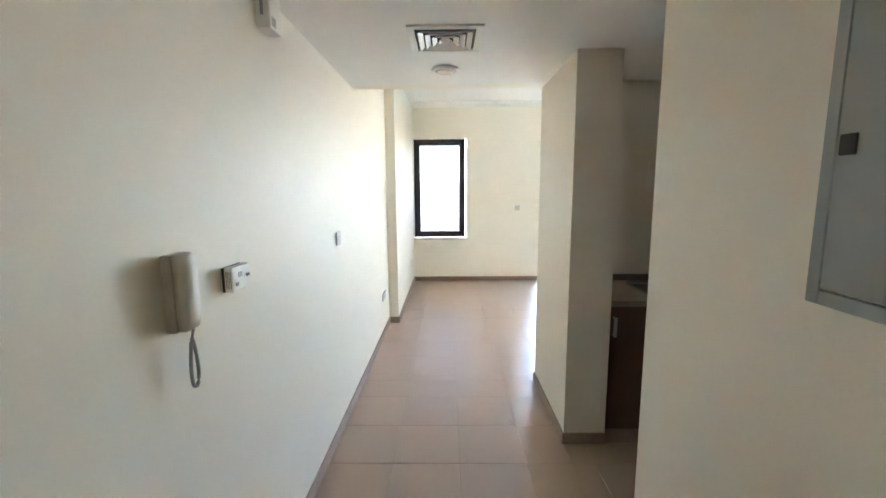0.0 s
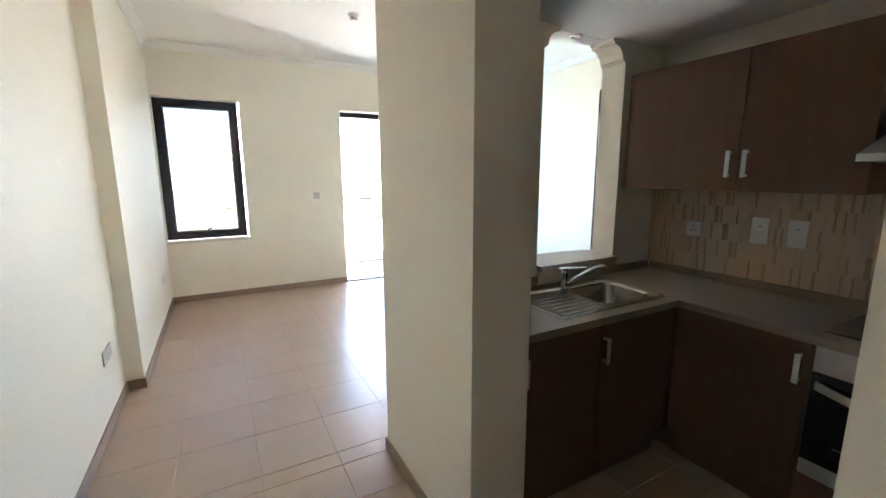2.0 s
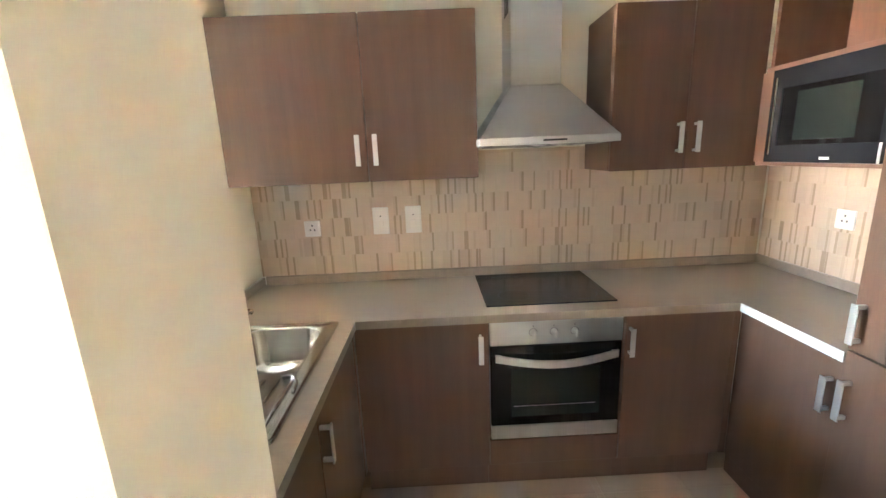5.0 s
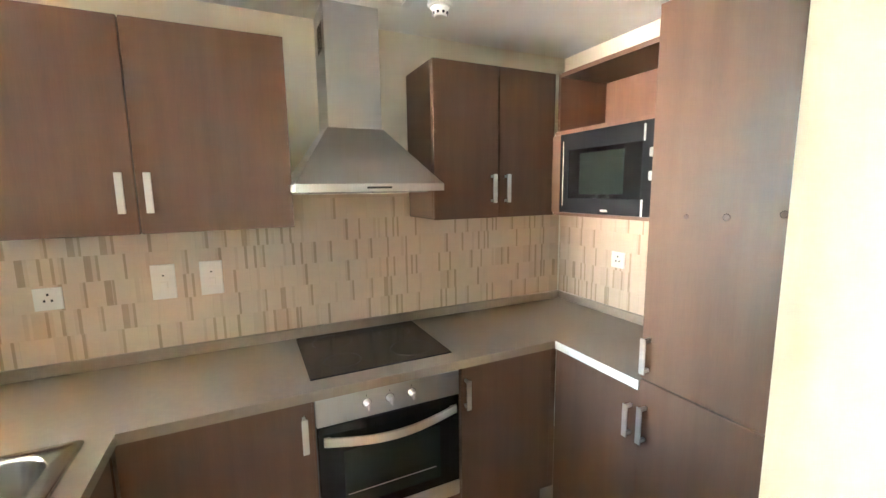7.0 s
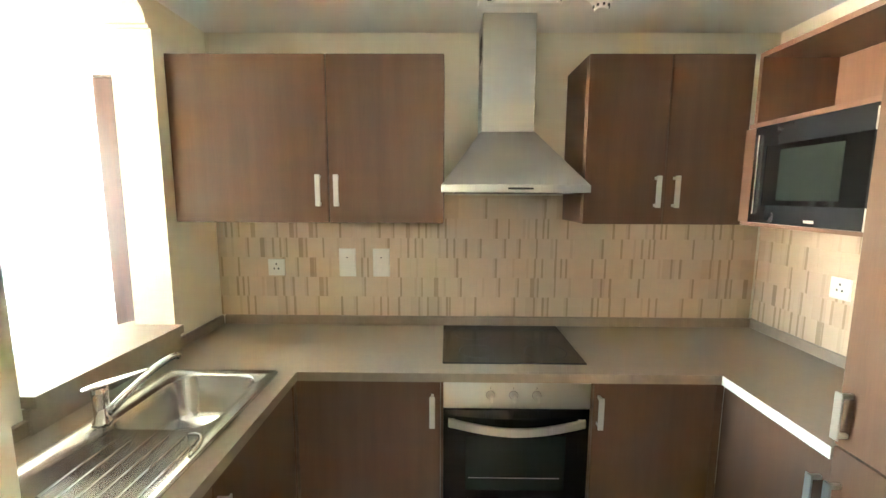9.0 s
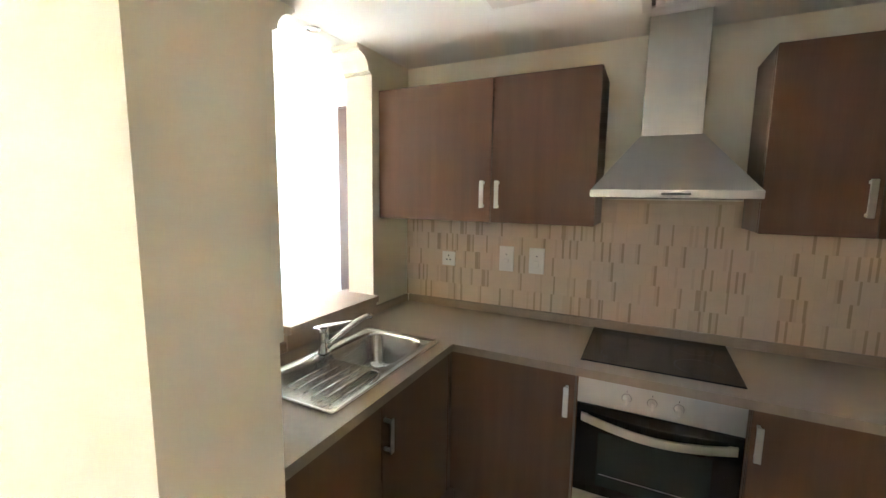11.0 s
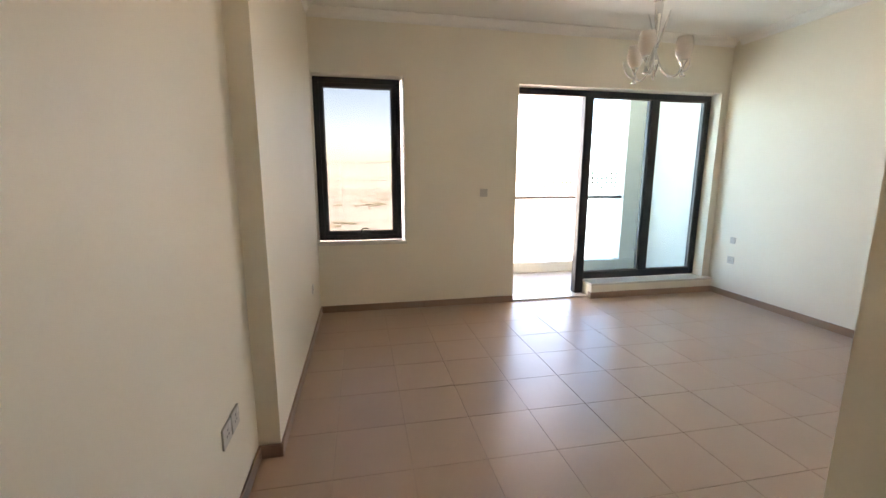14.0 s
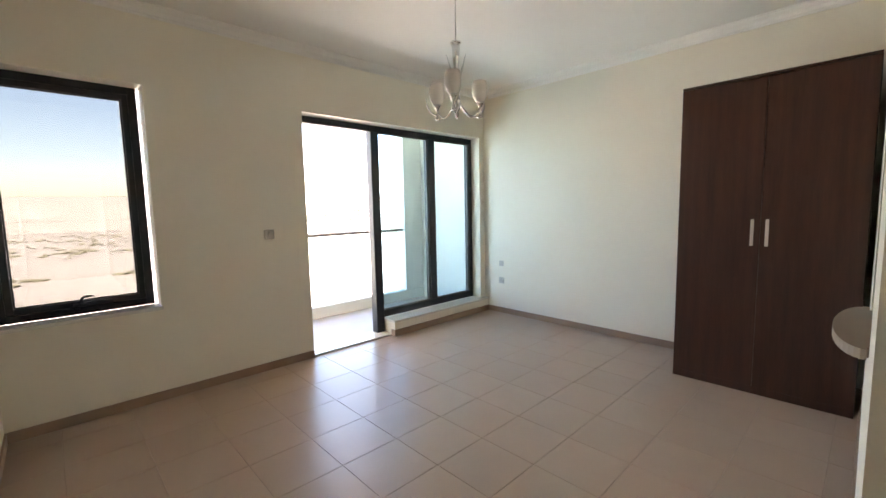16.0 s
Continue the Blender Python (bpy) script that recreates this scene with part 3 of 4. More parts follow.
part("filler", box(2.42, 2.484, MY + 0.001, MY + 0.03, UZ0 + 0.014, 1.854, 0.001), WOODIN, u)
mw = thing("microwave", (2.1, -0.1, UZ0 + 0.015), "black built-in microwave oven in the open unit", "microwave")
part("body", box(1.79, 2.41, KS + 0.02, MY - 0.005, UZ0 + 0.015, 1.852), DARKPL, mw)
part("front_frame", boxes((1.78, 2.418, MY + 0.002, MY + 0.036, UZ0 + 0.016, 1.545), (1.78, 2.418, MY + 0.002, MY + 0.036, 1.775, 1.853), (2.365, 2.418, MY + 0.002, MY + 0.036, 1.545, 1.775), (1.78, 1.945, MY + 0.002, MY + 0.036, 1.545, 1.775)), HOB, mw, "dark grey front frame")
part("door_window", box(1.946, 2.364, MY + 0.004, MY + 0.03, 1.546, 1.774), BLACKG, mw, "black glass window")
part("inner_window", box(2.035, 2.29, MY + 0.03, MY + 0.0315, 1.565, 1.755), OVENWIN, mw)
part("handle", box(2.385, 2.393, MY + 0.036, MY + 0.046, 1.51, 1.82, 0.002), CHROME, mw, "slim chrome handle strip")
part("trim_strip", box(1.932, 1.938, MY + 0.036, MY + 0.041, 1.475, 1.545), NICKEL, mw)
part("trim_strip", box(1.932, 1.938, MY + 0.036, MY + 0.041, 1.775, 1.84), NICKEL, mw)
for z in (1.62, 1.71):
    part("knob", box(1.86, 1.895, MY + 0.036, MY + 0.06, z, z + 0.035, 0.004, 2), NICKEL, mw)
part("badge", box(2.11, 2.15, MY + 0.036, MY + 0.0375, 1.488, 1.498), PLASTIC, mw, "small white badge")

# oven
OX, OY0, OY1 = CX + 0.022, 0.735, 1.311
ov = thing("oven", (2.5, 1.02, 0.29), "built-in steel and black glass oven under the hob", "oven")
part("body", box(OX + 0.022, KE - 0.04, OY0 + 0.01, OY1 - 0.01, 0.285, 0.855), DARKPL, ov)
cp = part("control_panel", box(OX - 0.004, OX + 0.02, OY0, OY1, 0.748, 0.858, 0.002), STEEL, ov, "brushed steel control panel")
dg = part("door", box(OX - 0.004, OX + 0.02, OY0, OY1, 0.355, 0.744, 0.003), BLACKG, ov, "black glass door")
part("window", box(OX - 0.0055, OX - 0.004, OY0 + 0.09, OY1 - 0.09, 0.40, 0.635), OVENWIN, dg)
part("oven_rack", boxes((OX - 0.007, OX - 0.0056, OY0 + 0.11, OY1 - 0.10, 0.452, 0.4545)), GREYPL, dg, "thin wire rack edge behind the glass")
part("bottom_panel", box(OX - 0.004, OX + 0.02, OY0, OY1, 0.286, 0.352, 0.002), STEEL, ov, "brushed steel lower panel")
hm = bmesh.new()
N = 16
ring = []
for i in range(N + 1):
    t = i / N
    y = OY0 + 0.02 + t * (OY1 - OY0 - 0.04)
    bow = 0.028 * math.sin(math.pi * t)
    x = OX - 0.022 - 0.022 * math.sin(math.pi * t)
    ring.append([hm.verts.new((x + dx, y, 0.695 - bow + dz)) for dx, dz in ((0, -0.016), (0, 0.016), (0.008, 0.018), (0.008, -0.018))])
for a, b in zip(ring, ring[1:]):
    for k in range(4):
        hm.faces.new((a[k], a[(k + 1) % 4], b[(k + 1) % 4], b[k]))
hm.faces.new(ring[0])
hm.faces.new(ring[-1][::-1])
for y in (OY0 + 0.03, OY1 - 0.045):
    bm_box(hm, OX - 0.018, OX - 0.004, y, y + 0.015, 0.682, 0.706)
part("handle", hm, NICKEL, dg, "bowed satin steel handle")
for y in (1.126, 1.036, 0.946):
    k = part("knob", lathe([(0.015, 0), (0.015, -0.006), (0.012, -0.008), (0.0105, -0.028), (0.009, -0.03)], (OX - 0.004, y, 0.805), 20, "x"), STEEL, cp)
    part("dial_ring", lathe([(0.0185, 0), (0.0185, -0.0012)], (OX - 0.0041, y, 0.805), 24, "x"), GREYPL, k)
    part("grip", box(OX - 0.044, OX - 0.032, y - 0.004, y + 0.004, 0.79, 0.82, 0.002), NICKEL, k)
    part("scale_mark", box(OX - 0.0048, OX - 0.0042, y - 0.001, y + 0.001, 0.829, 0.837), DARKPL, k)

# hob
hb = thing("hob", (2.53, 1.02, CZ), "black ceramic four-zone hob set into the worktop", "hob")
part("glass_top", box(2.294, 2.776, 0.731, 1.316, CZ + 0.0005, CZ + 0.007, 0.002), HOB, hb)
for x, y, r in ((2.42, 0.87, 0.09), (2.42, 1.17, 0.075), (2.65, 0.87, 0.075), (2.65, 1.17, 0.09)):
    rg = bmesh.new()
    bmesh.ops.create_circle(rg, segments=40, radius=r)
    inner = bmesh.ops.extrude_edge_only(rg, edges=rg.edges[:])
    for v in inner["geom"]:
        if isinstance(v, bmesh.types.BMVert):
            v.co *= (r - 0.002) / r
    bmesh.ops.translate(rg, verts=rg.verts, vec=(x, y, CZ + 0.0074))
    part("cooking_zone", rg, DARKPL, hb)

# extractor hood
hd = thing("extractor_hood", (2.6, 1.029, 1.595), "brushed steel chimney extractor hood above the hob", "extractor")
HY0, HY1, HXF = 0.734, 1.324, 2.342
part("lip", box(HXF, KE - 0.001, HY0, HY1, 1.592, 1.622, 0.0015), STEEL, hd)
CY0, CY1, CXF = 0.918, 1.150, 2.585
can = part("canopy", loft([[(HXF + 0.003, HY0 + 0.003, 1.6225), (KE - 0.001, HY0 + 0.003, 1.6225), (KE - 0.001, HY1 - 0.003, 1.6225), (HXF + 0.003, HY1 - 0.003, 1.6225)],
                     [(CXF - 0.004, CY0 - 0.004, 1.86), (KE - 0.001, CY0 - 0.004, 1.86), (KE - 0.001, CY1 + 0.004, 1.86), (CXF - 0.004, CY1 + 0.004, 1.86)]], first=True), STEEL, hd)
for f in can.data.polygons:
    f.use_smooth = False
part("chimney", box(CXF, KE - 0.001, CY0, CY1, 1.861, ZH - 0.002, 0.002), STEEL, hd)
part("chimney_vent_slots", boxes(*[(2.63 + 0.018 * i, 2.638 + 0.018 * i, CY1 - 0.0005, CY1 + 0.0012, 2.18, 2.29) for i in range(6)]), DARKPL, hd)
part("switch_strip", box(HXF - 0.0015, HXF, 0.96, 1.06, 1.603, 1.611), DARKPL, hd, "slim dark switch strip")
part("grease_filter", boxes((2.38, 2.76, 0.79, 1.025, 1.586, 1.5915), (2.38, 2.76, 1.033, 1.268, 1.586, 1.5915)), GREYPL, hd)

# sink
sk = thing("sink", (1.83, 2.15, CZ), "stainless steel inset sink with bowl and drainer", "sink")
SKX0, SKX1, SKY0, SKY1 = 1.455, 2.205, 1.942, 2.365
cx, cy, w, d = (SKX0 + SKX1) / 2, (SKY0 + SKY1) / 2, SKX1 - SKX0, SKY1 - SKY0
bcx, bcy, bw, bd = 1.985, 2.15, 0.36, 0.30
part("bowl", loft([rounded(cx, cy, w, d, CZ + 0.001, 0.02), rounded(cx, cy, w, d, CZ + 0.006, 0.02), rounded(cx, cy, w - 0.01, d - 0.01, CZ + 0.009, 0.018), rounded(cx, cy, w - 0.03, d - 0.03, CZ + 0.005, 0.016),
                   rounded(bcx, bcy, bw + 0.012, bd + 0.012, CZ + 0.005, 0.075), rounded(bcx, bcy, bw, bd, CZ - 0.004, 0.072), rounded(bcx, bcy, bw - 0.03, bd - 0.03, CZ - 0.13, 0.065), rounded(bcx, bcy, bw - 0.07, bd - 0.07, CZ - 0.155, 0.05), rounded(bcx, bcy, 0.09, 0.09, CZ - 0.16, 0.044)]), SINK, sk)
part("drain", lathe([(0.042, CZ - 0.1597), (0.042, CZ - 0.157), (0.03, CZ - 0.156), (0.012, CZ - 0.1585)], (bcx, bcy, 0), 20), CHROME, sk)
for i in range(6):
    y = 1.99 + 0.045 * i
    part("drainer_ridge", tube([(1.50 + 0.006 * i, y, CZ + 0.0045), (1.765 - (0.02 if i > 3 else 0), y, CZ + 0.0045)], 0.0045, 8, 0.7), SINK, sk)
part("drainer_rim", tube(bez((1.775, 2.03, CZ + 0.006), (1.80, 1.99, CZ + 0.006), (1.74, 1.965, CZ + 0.006), (1.68, 1.965, CZ + 0.006)), 0.004, 8), SINK, sk)

tp = thing("kitchen_tap", (1.80, 2.315, CZ + 0.006), "chrome single-lever mixer tap beside the bowl", "tap")
TX, TYY = 1.832, 2.318
part("base", lathe([(0.026, CZ + 0.0062), (0.026, CZ + 0.012), (0.021, CZ + 0.016), (0.02, CZ + 0.09), (0.0215, CZ + 0.094), (0.0205, CZ + 0.116), (0.012, CZ + 0.122)], (TX, TYY, 0), 24), CHROME, tp)
part("lever", tube([(TX - 0.035 + 0.010 * k, TYY + 0.022 - 0.011 * k, CZ + 0.123 + 0.0018 * k) for k in range(12)], [0.010, 0.017, 0.02, 0.021, 0.02, 0.018, 0.016, 0.0145, 0.013, 0.0115, 0.010, 0.006], 12, 0.3), CHROME, tp)
part("spout", tube(bez((TX + 0.005, TYY - 0.012, CZ + 0.035), (TX + 0.075, TYY - 0.04, CZ + 0.078), (TX + 0.14, TYY - 0.065, CZ + 0.128), (TX + 0.2, TYY - 0.092, CZ + 0.134)) + [Vector((TX + 0.212, TYY - 0.097, CZ + 0.126))], [0.014] * 4 + [0.0125] * 5 + [0.0115] * 5, 14), CHROME, tp)

# sockets and switches


def plate(name, at, w, h, face, label, marks, cat, base=PLASTIC):
    """A wall plate. face: the way it looks; marks: rocker, pins or none."""
    bm = box(-w / 2, w / 2, -0.009, 0, -h / 2, h / 2, 0.003, 2)
    ob = thing(name, at, label, cat, "wall plates")
    ob.matrix_world = pose(*at, 0, 0, {"-y": 0, "+x": 90, "-x": -90, "+y": 180}[face])
    bpy.context.view_layer.update()

    def sub(nm, b, m):
        p = part(nm, b, m)
        p.parent = ob
        return p
    sub("plate", bm, base)
    if marks == "rocker":
        sub("rocker", box(-0.012, 0.012, -0.0125, -0.0092, -0.02, 0.02, 0.0015), base)
    elif marks == "tall":
        sub("rocker", box(-0.014, 0.014, -0.0125, -0.0092, -0.03, 0.0, 0.0015), PLASTIC)
        sub("neon", box(-0.004, 0.004, -0.0105, -0.0092, 0.024, 0.029), DARKPL)
    elif marks == "pins":
        for x, z in ((0, 0.018), (-0.011, -0.006), (0.011, -0.006)):
            sub("socket_hole", box(x - 0.0035, x + 0.0035, -0.0098, -0.0091, z - 0.005, z + 0.004), DARKPL)
        sub("rocker", box(0.016, 0.027, -0.012, -0.0092, 0.016, 0.032, 0.001), PLASTIC)
    return ob


WX = KE - 0.0075
plate("wall_socket", (WX, 2.185, 1.205), 0.086, 0.086, "-x", "white single socket on the beige mosaic", "pins", "socket")
plate("cooker_switch", (WX, 1.815, 1.232), 0.086, 0.146, "-x", "white tall isolator switch on the beige mosaic", "tall", "switch")
plate("cooker_switch", (WX, 1.640, 1.232), 0.086, 0.146, "-x", "white tall isolator switch on the beige mosaic", "tall", "switch")
plate("wall_socket", (2.34, KS + 0.0075, 1.212), 0.086, 0.086, "+y", "white single socket below the microwave", "pins", "socket")
plate("light_switch", (XW, 2.025, 1.287), 0.086, 0.086, "+x", "pale grey light switch on the cream hall wall", "rocker", "switch", PALEGREY)
plate("wall_socket", (XW, 3.755, 0.44), 0.10, 0.088, "+x", "pale grey wall socket in a pair above the skirting", "pins", "socket", PALEGREY)
plate("wall_socket", (XW, 3.865, 0.44), 0.10, 0.088, "+x", "pale grey wall socket in a pair above the skirting", "pins", "socket", PALEGREY)
plate("wall_socket", (XE, 6.25, 0.46), 0.086, 0.086, "-x", "pale grey socket low on the cream living room wall", "pins", "socket", PALEGREY)
plate("aerial_socket", (XE, 6.25, 0.70), 0.07, 0.075, "-x", "small pale grey aerial plate above a socket", "", "socket", PALEGREY)
plate("light_switch", (1.34, YN, 1.28), 0.086, 0.086, "-y", "pale grey light switch beside the balcony door", "rocker", "switch", PALEGREY)
plate("wall_socket", (XW2, 5.9, 0.45), 0.086, 0.086, "+x", "white socket low on the stepped wall", "pins", "socket")

# ---- hall ----
ph = thing("intercom_handset", (XW, 0.45, 1.33), "grey-white wall intercom handset with a hanging strap", "intercom")
part("base", box(XW, XW + 0.028, 0.374, 0.447, 1.232, 1.435, 0.006, 2), PALEGREY, ph)
hs = bmesh.new()
rings = []
for z, x0, x1, hw in ((1.236, 0.03, 0.056, 0.026), (1.242, 0.03, 0.064, 0.029), (1.262, 0.03, 0.070, 0.030), (1.30, 0.03, 0.0705, 0.030), (1.335, 0.03, 0.070, 0.0295), (1.37, 0.03, 0.0705, 0.030), (1.41, 0.03, 0.072, 0.030), (1.43, 0.03, 0.066, 0.029), (1.437, 0.03, 0.056, 0.026)):
    rings.append([(XW + 0.03 + (x - 0.03) * 0.8, 0.406 + y, z) for x, y in ((x0, -hw), (x1 - 0.008, -hw), (x1, -hw + 0.01), (x1, hw - 0.01), (x1 - 0.008, hw), (x0, hw))])
part("handset", loft(rings, first=True), PALEGREY, ph, "white curved handset")
part("side_groove", box(XW + 0.0285, XW + 0.030, 0.379, 0.448, 1.236, 1.43), GREYPL, ph)
loop = [(XW + 0.04, 0.412 + 0.014 * math.sin(a) * (1 - 0.5 * math.cos(a)), 1.140 + 0.068 * math.cos(a)) for a in [2 * math.pi * i / 24 for i in range(25)]]
part("strap", tube(loop, 0.0055, 8, 0.6), GREYPL, ph, "grey looped strap")
part("strap_cord", tube([(XW + 0.048, 0.412, 1.24), (XW + 0.04, 0.412, 1.206)], 0.0035, 8), GREYPL, ph)

th = thing("thermostat", (XW, 0.7000, 1.31), "small white wall thermostat with slider and vents", "thermostat")
part("backplate", box(XW, XW + 0.008, 0.6450, 0.7550, 1.272, 1.352, 0.002), DARKPL, th)
part("cover", box(XW + 0.0085, XW + 0.036, 0.6450, 0.7550, 1.272, 1.352, 0.004, 2), PLASTIC, th)
part("display", box(XW + 0.0362, XW + 0.037, 0.6800, 0.7050, 1.315, 1.332), GREYPL, th)
part("slider", box(XW + 0.0362, XW + 0.041, 0.7300, 0.7480, 1.31, 1.318, 0.001), DARKPL, th)
part("slider", box(XW + 0.0362, XW + 0.041, 0.6600, 0.6750, 1.29, 1.302, 0.001), GREYPL, th)
for i in range(4):
    part("vent_slot", box(XW + 0.014 + 0.005 * i, XW + 0.016 + 0.005 * i, 0.6444, 0.64501, 1.285, 1.34), DARKPL, th)

dc = thing("door_chime", (XW, 1.07, 2.28), "cream plastic door chime box high on the wall", "door chime")
part("cover", box(XW, XW + 0.055, 1.02, 1.13, 2.205, 2.35, 0.006, 2), PLASTIC, dc)
for i in range(5):
    part("vent_slot", box(XW + 0.0548, XW + 0.0556, 1.035 + 0.008 * i, 1.039 + 0.008 * i, 2.215, 2.25), GREYPL, dc)
part("side_slot", box(XW + 0.018, XW + 0.03, 1.0194, 1.0202, 2.25, 2.33), GREYPL, dc)

ep = thing("electrical_panel", (SX0, -0.03, 1.37), "grey enamelled electrical distribution panel flush in the wall", "electrical panel")
part("frame", boxes((SX0 - 0.012, SX0 + 0.0, -0.30, -0.272, 1.37, 2.06), (SX0 - 0.012, SX0, 0.152, 0.18, 1.37, 2.06), (SX0 - 0.012, SX0, -0.272, 0.152, 1.37, 1.398), (SX0 - 0.012, SX0, -0.272, 0.152, 2.032, 2.06), bevel=0.002), PANELM, ep)
dp = part("door", box(SX0 - 0.016, SX0, -0.268, 0.148, 1.402, 2.028, 0.003), PANELM, ep)
part("latch", box(SX0 - 0.021, SX0 - 0.0162, 0.105, 0.138, 1.648, 1.685, 0.002), DARKPL, dp, "black latch")


def diffuser(x, y, z, s, label):
    v = thing("ceiling_vent", (x, y, z), label, "ceiling vent", "ceiling vents")

    def sq(r0, z0, r1, z1):
        return loft([[(x - r, y - r, zz), (x + r, y - r, zz), (x + r, y + r, zz), (x - r, y + r, zz)] for r, zz in ((r0, z0), (r1, z1), (r1 - 0.004, z1), (r0 - 0.004, z0), (r0, z0))], cap=False)
    part("frame", boxes((x - s / 2, x + s / 2, y - s / 2, y - s / 2 + 0.035, z - 0.012, z - 0.001), (x - s / 2, x + s / 2, y + s / 2 - 0.035, y + s / 2, z - 0.012, z - 0.001), (x - s / 2, x - s / 2 + 0.035, y - s / 2 + 0.035, y + s / 2 - 0.035, z - 0.012, z - 0.001), (x + s / 2 - 0.035, x + s / 2, y - s / 2 + 0.035, y + s / 2 - 0.035, z - 0.012, z - 0.001), bevel=0.002), PLASTIC, v)
    part("backing", box(x - s / 2 + 0.035, x + s / 2 - 0.035, y - s / 2 + 0.035, y + s / 2 - 0.035, z - 0.003, z - 0.001), DARKPL, v, "dark opening")
    r = s / 2 - 0.05
    for i in range(4):
        o = part("louvre_ring", sq(r, z - 0.02, r - 0.022, z - 0.004), PLASTIC, v)
        for f in o.data.polygons:
            f.use_smooth = False
        r -= 0.034
    part("centre", box(x - 0.02, x + 0.02, y - 0.02, y + 0.02, z - 0.018, z - 0.004), PLASTIC, v)


diffuser(0.14, 1.61, ZH, 0.37, "white square four-way air diffuser in the hall ceiling")
diffuser(2.325, 0.995, ZH, 0.37, "white square four-way air diffuser in the kitchen ceiling")
dl = thing("ceiling_light", (0.135, 2.145, ZH), "round white recessed ceiling light, unlit", "ceiling light")
part("ring", lathe([(0.088, ZH - 0.001), (0.088, ZH - 0.008), (0.078, ZH - 0.016), (0.066, ZH - 0.016), (0.06, ZH - 0.006)], (0.135, 2.145, 0), 36), PLASTIC, dl)
part("diffuser", lathe([(0.064, ZH - 0.0165), (0.05, ZH - 0.024), (0.02, ZH - 0.028)], (0.135, 2.145, 0), 30), FROST, dl)
sp = thing("spotlight", (2.08, 2.57, ZH), "small chrome recessed spotlight in the hatch soffit", "spotlight")
part("ring", lathe([(0.038, ZH - 0.0025), (0.038, ZH - 0.006), (0.028, ZH - 0.01), (0.024, ZH - 0.0035)], (2.08, 2.57, 0), 24), CHROME, sp)
part("lamp", lathe([(0.022, ZH - 0.005), (0.012, ZH - 0.009)], (2.08, 2.57, 0), 18), FROST, sp)


def detector(x, y, z):
    s = thing("smoke_detector", (x, y, z), "white round smoke detector on the ceiling", "smoke detector", "smoke detectors")
    part("base", lathe([(0.052, z - 0.001), (0.052, z - 0.014), (0.048, z - 0.02), (0.046, z - 0.022)], (x, y, 0), 28), PLASTIC, s)
    part("chamber", lathe([(0.042, z - 0.0222), (0.036, z - 0.034), (0.028, z - 0.038), (0.028, z - 0.052), (0.022, z - 0.058)], (x, y, 0), 24), PLASTIC, s)
    part("sensor_slots", boxes(*[(x + 0.029 * math.cos(a) - 0.004, x + 0.029 * math.cos(a) + 0.004, y + 0.029 * math.sin(a) - 0.004, y + 0.029 * math.sin(a) + 0.004, z - 0.05, z - 0.041) for a in [k * math.pi / 4 for k in range(8)]]), DARKPL, s)


detector(2.43, 0.70, ZH)
detector(1.41, 4.75, ZL)
kl = thing("ceiling_light", (1.81, 1.15, ZH), "flat rectangular white ceiling light box, unlit", "ceiling light")
part("housing", box(1.45, 2.17, 0.53, 1.72, ZH - 0.04, ZH - 0.001, 0.003), PLASTIC, kl)
part("diffuser", box(1.47, 2.15, 0.55, 1.70, ZH - 0.044, ZH - 0.0405), FROST, kl)

# ---- living room ----
wd = thing("wardrobe", (4.05, 3.25, 0), "tall wenge two-door wardrobe against the cream wall", "wardrobe")
WY0, WY1, WXF, WZ = 2.70, 3.827, 3.72, 2.42
part("body", box(WXF + 0.022, XE - 0.001, WY0, WY1, 0.0, WZ - 0.02), WENGE, wd)
part("top_panel", box(WXF + 0.004, XE - 0.001, WY0, WY1, WZ - 0.019, WZ, 0.001), WENGE, wd)
part("plinth", box(WXF + 0.006, WXF + 0.02, WY0, WY1, 0, 0.058), WENGE, wd)
mid = 3.267
for y0, y1, hy in ((WY0, mid, mid - 0.045), (mid, WY1, mid + 0.045)):
    front(wd, "door", (WXF, WXF + 0.02, y0 + 0.002, y1 - 0.002, 0.06, WZ - 0.024), "-x", (WXF, hy, 1.16, 1.36), WENGE)

LX, LY = 1.915, 4.66
ch = thing("chandelier", (LX, LY, ZL), "chrome three-arm chandelier with frosted tulip shades", "chandelier")
part("ceiling_rose", lathe([(0.055, ZL - 0.001), (0.055, ZL - 0.012), (0.03, ZL - 0.03), (0.008, ZL - 0.035)], (LX, LY, 0), 24), CHROME, ch)
part("cable", tube([(LX, LY, ZL - 0.033), (LX + 0.003, LY, 2.8), (LX, LY, 2.585)], 0.0035, 8), NICKEL, ch)
part("stem", lathe([(0.012, 2.59), (0.034, 2.582), (0.034, 2.572), (0.012, 2.566), (0.028, 2.555), (0.022, 2.48), (0.011, 2.38), (0.009, 2.27), (0.02, 2.24), (0.03, 2.20), (0.02, 2.15), (0.01, 2.13), (0.014, 2.11), (0.004, 2.09)], (LX, LY, 0), 24), CHROME, ch)
SHADE = [(0.014, 0.0), (0.03, 0.006), (0.046, 0.035), (0.053, 0.075), (0.051, 0.115), (0.044, 0.14), (0.041, 0.14), (0.048, 0.113), (0.05, 0.075), (0.043, 0.037), (0.012, 0.008)]
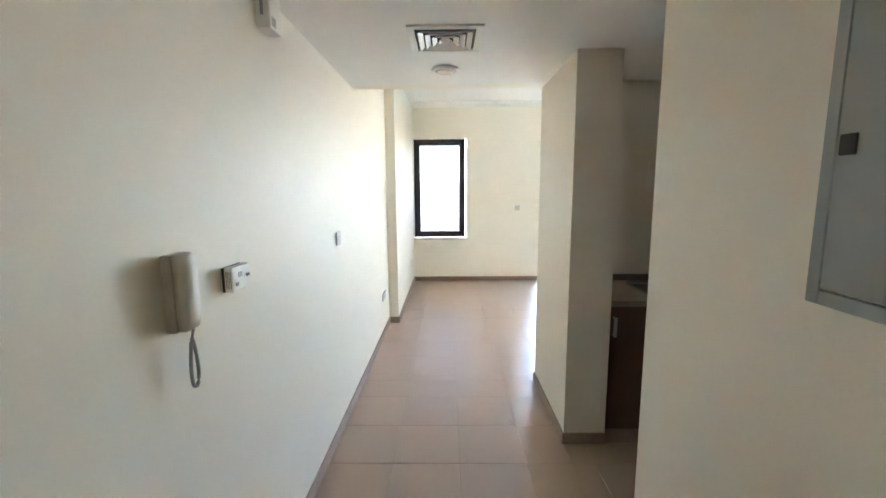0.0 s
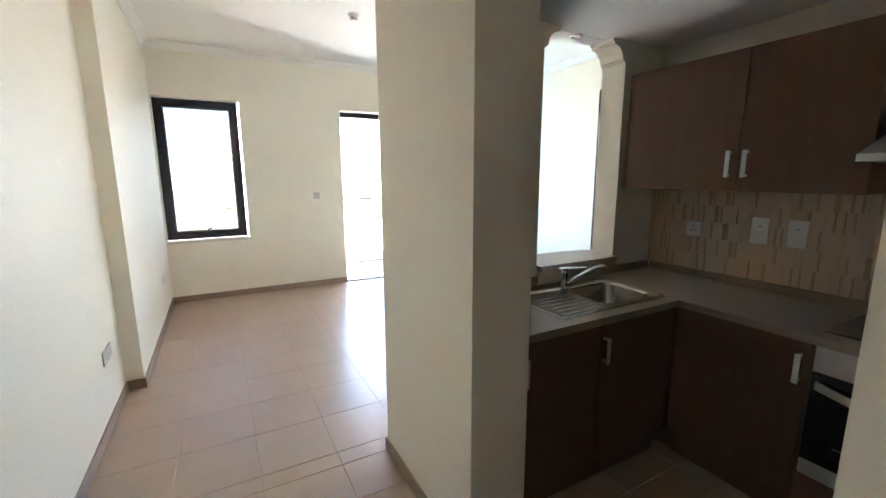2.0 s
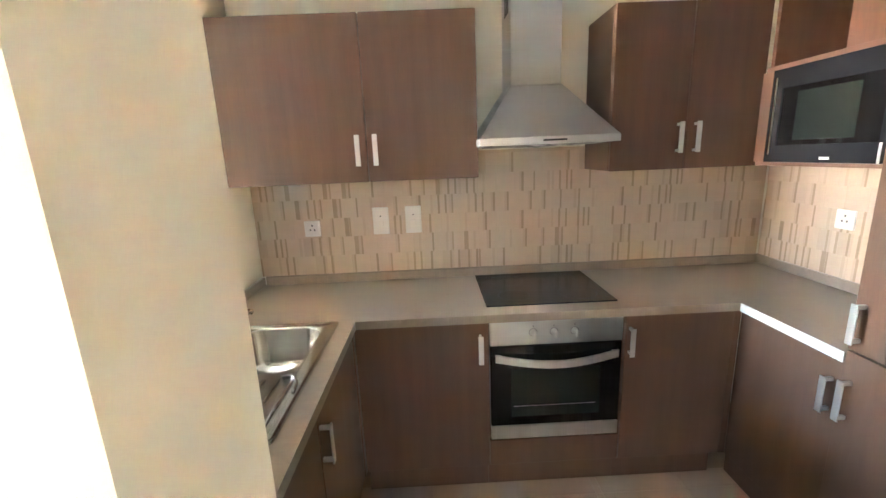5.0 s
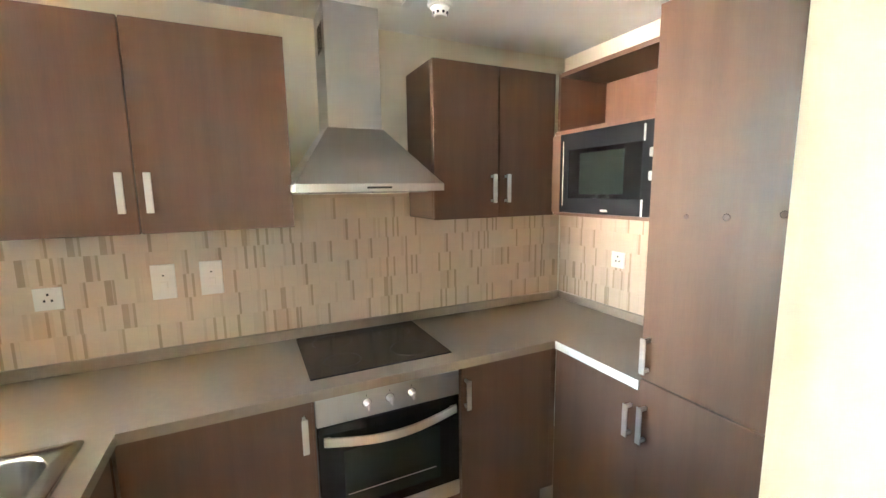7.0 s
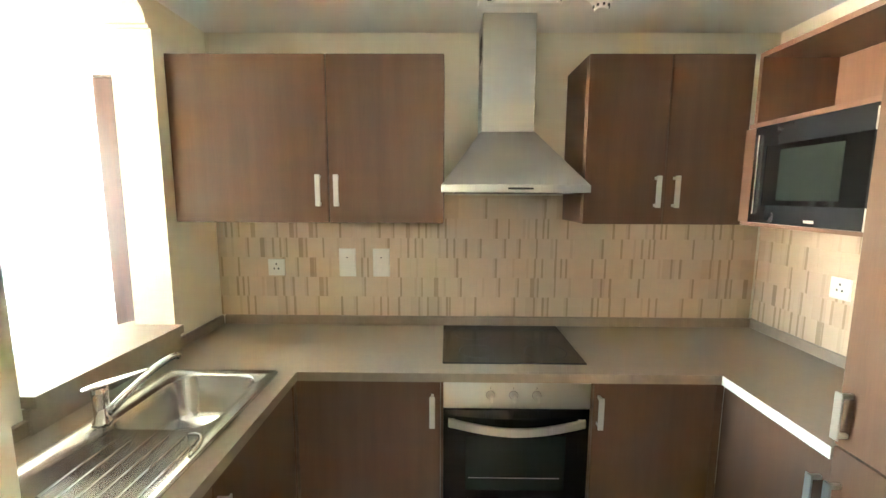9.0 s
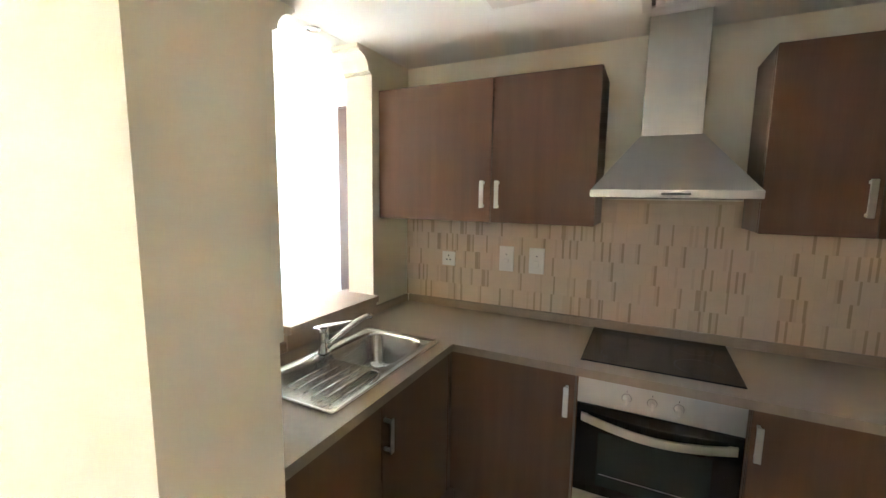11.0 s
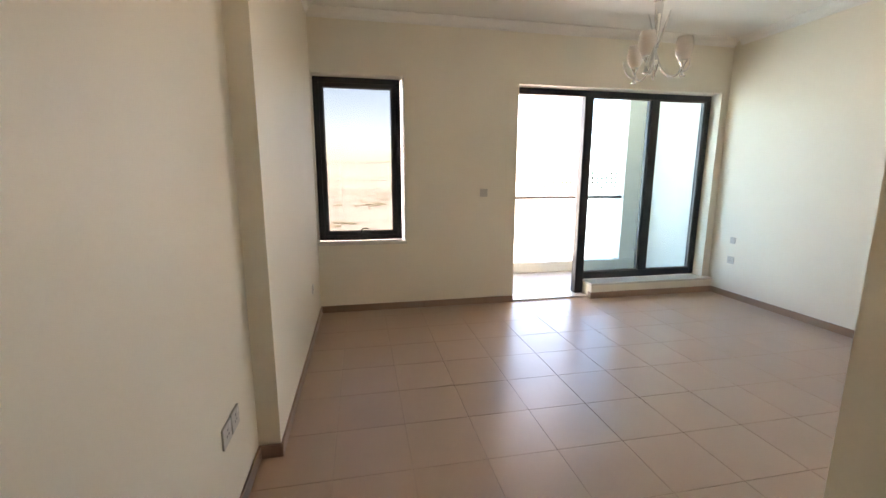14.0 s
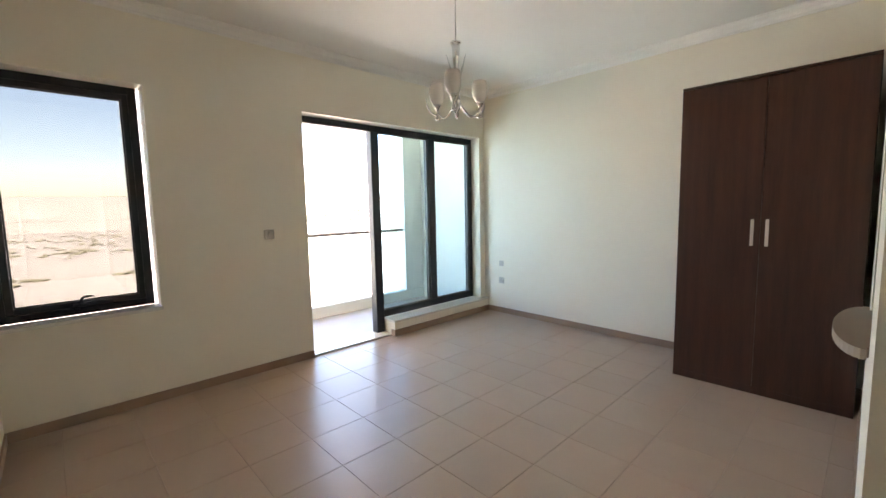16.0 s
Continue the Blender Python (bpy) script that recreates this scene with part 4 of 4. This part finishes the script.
for a in (217, 337, 97):
    ca, sa = math.cos(radians(a)), math.sin(radians(a))
    ex, ey, ez = LX + 0.172 * ca, LY + 0.172 * sa, 2.175

    def rad(r, z, tw=0.0):
        b = radians(a) + tw
        return (LX + r * math.cos(b), LY + r * math.sin(b), z)
    arm = part("arm", tube(bez(rad(0.015, 2.225), rad(0.05, 2.10), rad(0.14, 2.065), rad(0.172, ez)), 0.007, 10), CHROME, ch)
    part("scroll", tube(bez(rad(0.008, 2.29), rad(0.03, 2.37), rad(0.05, 2.44, 0.05), rad(0.075, 2.515, 0.1)), [0.006] * 8 + [0.005, 0.0045, 0.004, 0.0035, 0.003], 8), CHROME, arm)
    part("scroll", tube(bez(rad(0.167, 2.135), rad(0.225, 2.145, 0.1), rad(0.24, 2.205, 0.2), rad(0.228, 2.25, 0.25)), [0.0045] * 8 + [0.004, 0.0035, 0.003, 0.0025, 0.002], 8), CHROME, arm)
    cup = part("cup", lathe([(0.004, ez - 0.075), (0.02, ez - 0.07), (0.02, ez - 0.064), (0.006, ez - 0.055), (0.007, ez - 0.01), (0.018, ez + 0.012), (0.03, ez + 0.03), (0.026, ez + 0.031)], (ex, ey, 0), 20), CHROME, ch)
    part("shade", lathe(SHADE, (ex, ey, ez + 0.031), 26), FROST, ch, "frosted white tulip glass shade")

# ---- floor tiles ----
P = 0.395
tiles = {}


def tile(x0, x1, y0, y1):
    key = (round(x1 - x0, 3), round(y1 - y0, 3))
    if key not in tiles:
        g = 0.001
        bm = boxes((g, x1 - x0 - g, g, y1 - y0 - g, -0.0045, 0.0), bevel=0.0012)
        bmesh.ops.recalc_face_normals(bm, faces=bm.faces)
        me = bpy.data.meshes.new("floor_tile")
        bm.to_mesh(me)
        bm.free()
        me.materials.append(TILE)
        tiles[key] = me
    ob = new("floor_tile", tiles[key])
    ob.location = (x0, y0, 0)
    ob.parent = floor


def tile_room(xa, xb, ya, yb):
    xs = sorted({xa, xb, *[0.21 + P * k for k in range(-4, 13) if xa + 0.02 < 0.21 + P * k < xb - 0.02]})
    ys = sorted({ya, yb, *[1.99 + P * k for k in range(-12, 13) if ya + 0.02 < 1.99 + P * k < yb - 0.02]})
    for x0, x1 in zip(xs, xs[1:]):
        for y0, y1 in zip(ys, ys[1:]):
            tile(x0, x1, y0, y1)


tile_room(XW, SX0, YB, YP1)
tile_room(XW, XE, YP1, 6.56)
tile_room(SX0, 2.30, 0.835, SY0)
tile_room(EX1, 2.30, 0.14, 0.835)
tile_room(SX1, 2.30, SY0, 1.98)

# ---- mosaic backsplash ----
random.seed(11)
TW, TH, ZB = 0.10, 0.1025, 0.949
kinds = []
for k in range(12):
    bm = bmesh.new()
    x = 0.001
    while x < TW - 0.004:
        mi = random.choices((0, 1, 2), (4.4, 1.4, 2.0))[0]
        w = {0: random.uniform(0.016, 0.034), 1: random.uniform(0.008, 0.016), 2: random.uniform(0.008, 0.012)}[mi]
        w = min(w, TW - 0.001 - x)
        bm_box(bm, x + 0.0001, x + w - 0.0001, -0.006 - random.uniform(0, 0.0002), 0, 0.0004, TH - 0.0004, mi=mi)
        x += w
    bmesh.ops.recalc_face_normals(bm, faces=bm.faces)
    me = bpy.data.meshes.new("mosaic_tile")
    bm.to_mesh(me)
    bm.free()
    for m in (T_LIGHT, T_MID, T_DARK):
        me.materials.append(m)
    kinds.append(me)
bs = struct("backsplash_east", box(KE - 0.0079, KE - 0.0005, KS + 0.02, YP0 - 0.001, 0.9485, UZ0 + 0.12), T_GROUT, "beige and brown striped mosaic tiles behind the worktop", "backsplash")
bs2 = struct("backsplash_south", box(1.76, KE - 0.009, KS + 0.0005, KS + 0.0079, 0.9485, UZ0 - 0.001), T_GROUT, "beige and brown striped mosaic tiles below the microwave", "backsplash")
for r in range(6):
    for c in range(28):
        y = YP0 - 0.001 - c * TW - (0.045 if r % 2 else 0)
        if y - TW < KS + 0.01 or (r == 5 and not 0.715 < y - TW < 1.23):
            continue
        ob = new("mosaic_tile", random.choice(kinds))
        ob.matrix_world = pose(KE - 0.0025, y, ZB + r * TH, 0, 0, -90)
        ob.parent = bs
    for c in range(10):
        x = KE - 0.006 - c * TW - (0.045 if r % 2 else 0)
        if x - TW < 1.76 or r == 5:
            continue
        ob = new("mosaic_tile", random.choice(kinds))
        ob.matrix_world = pose(x, KS + 0.0025, ZB + r * TH, 0, 0, 180)
        ob.parent = bs2
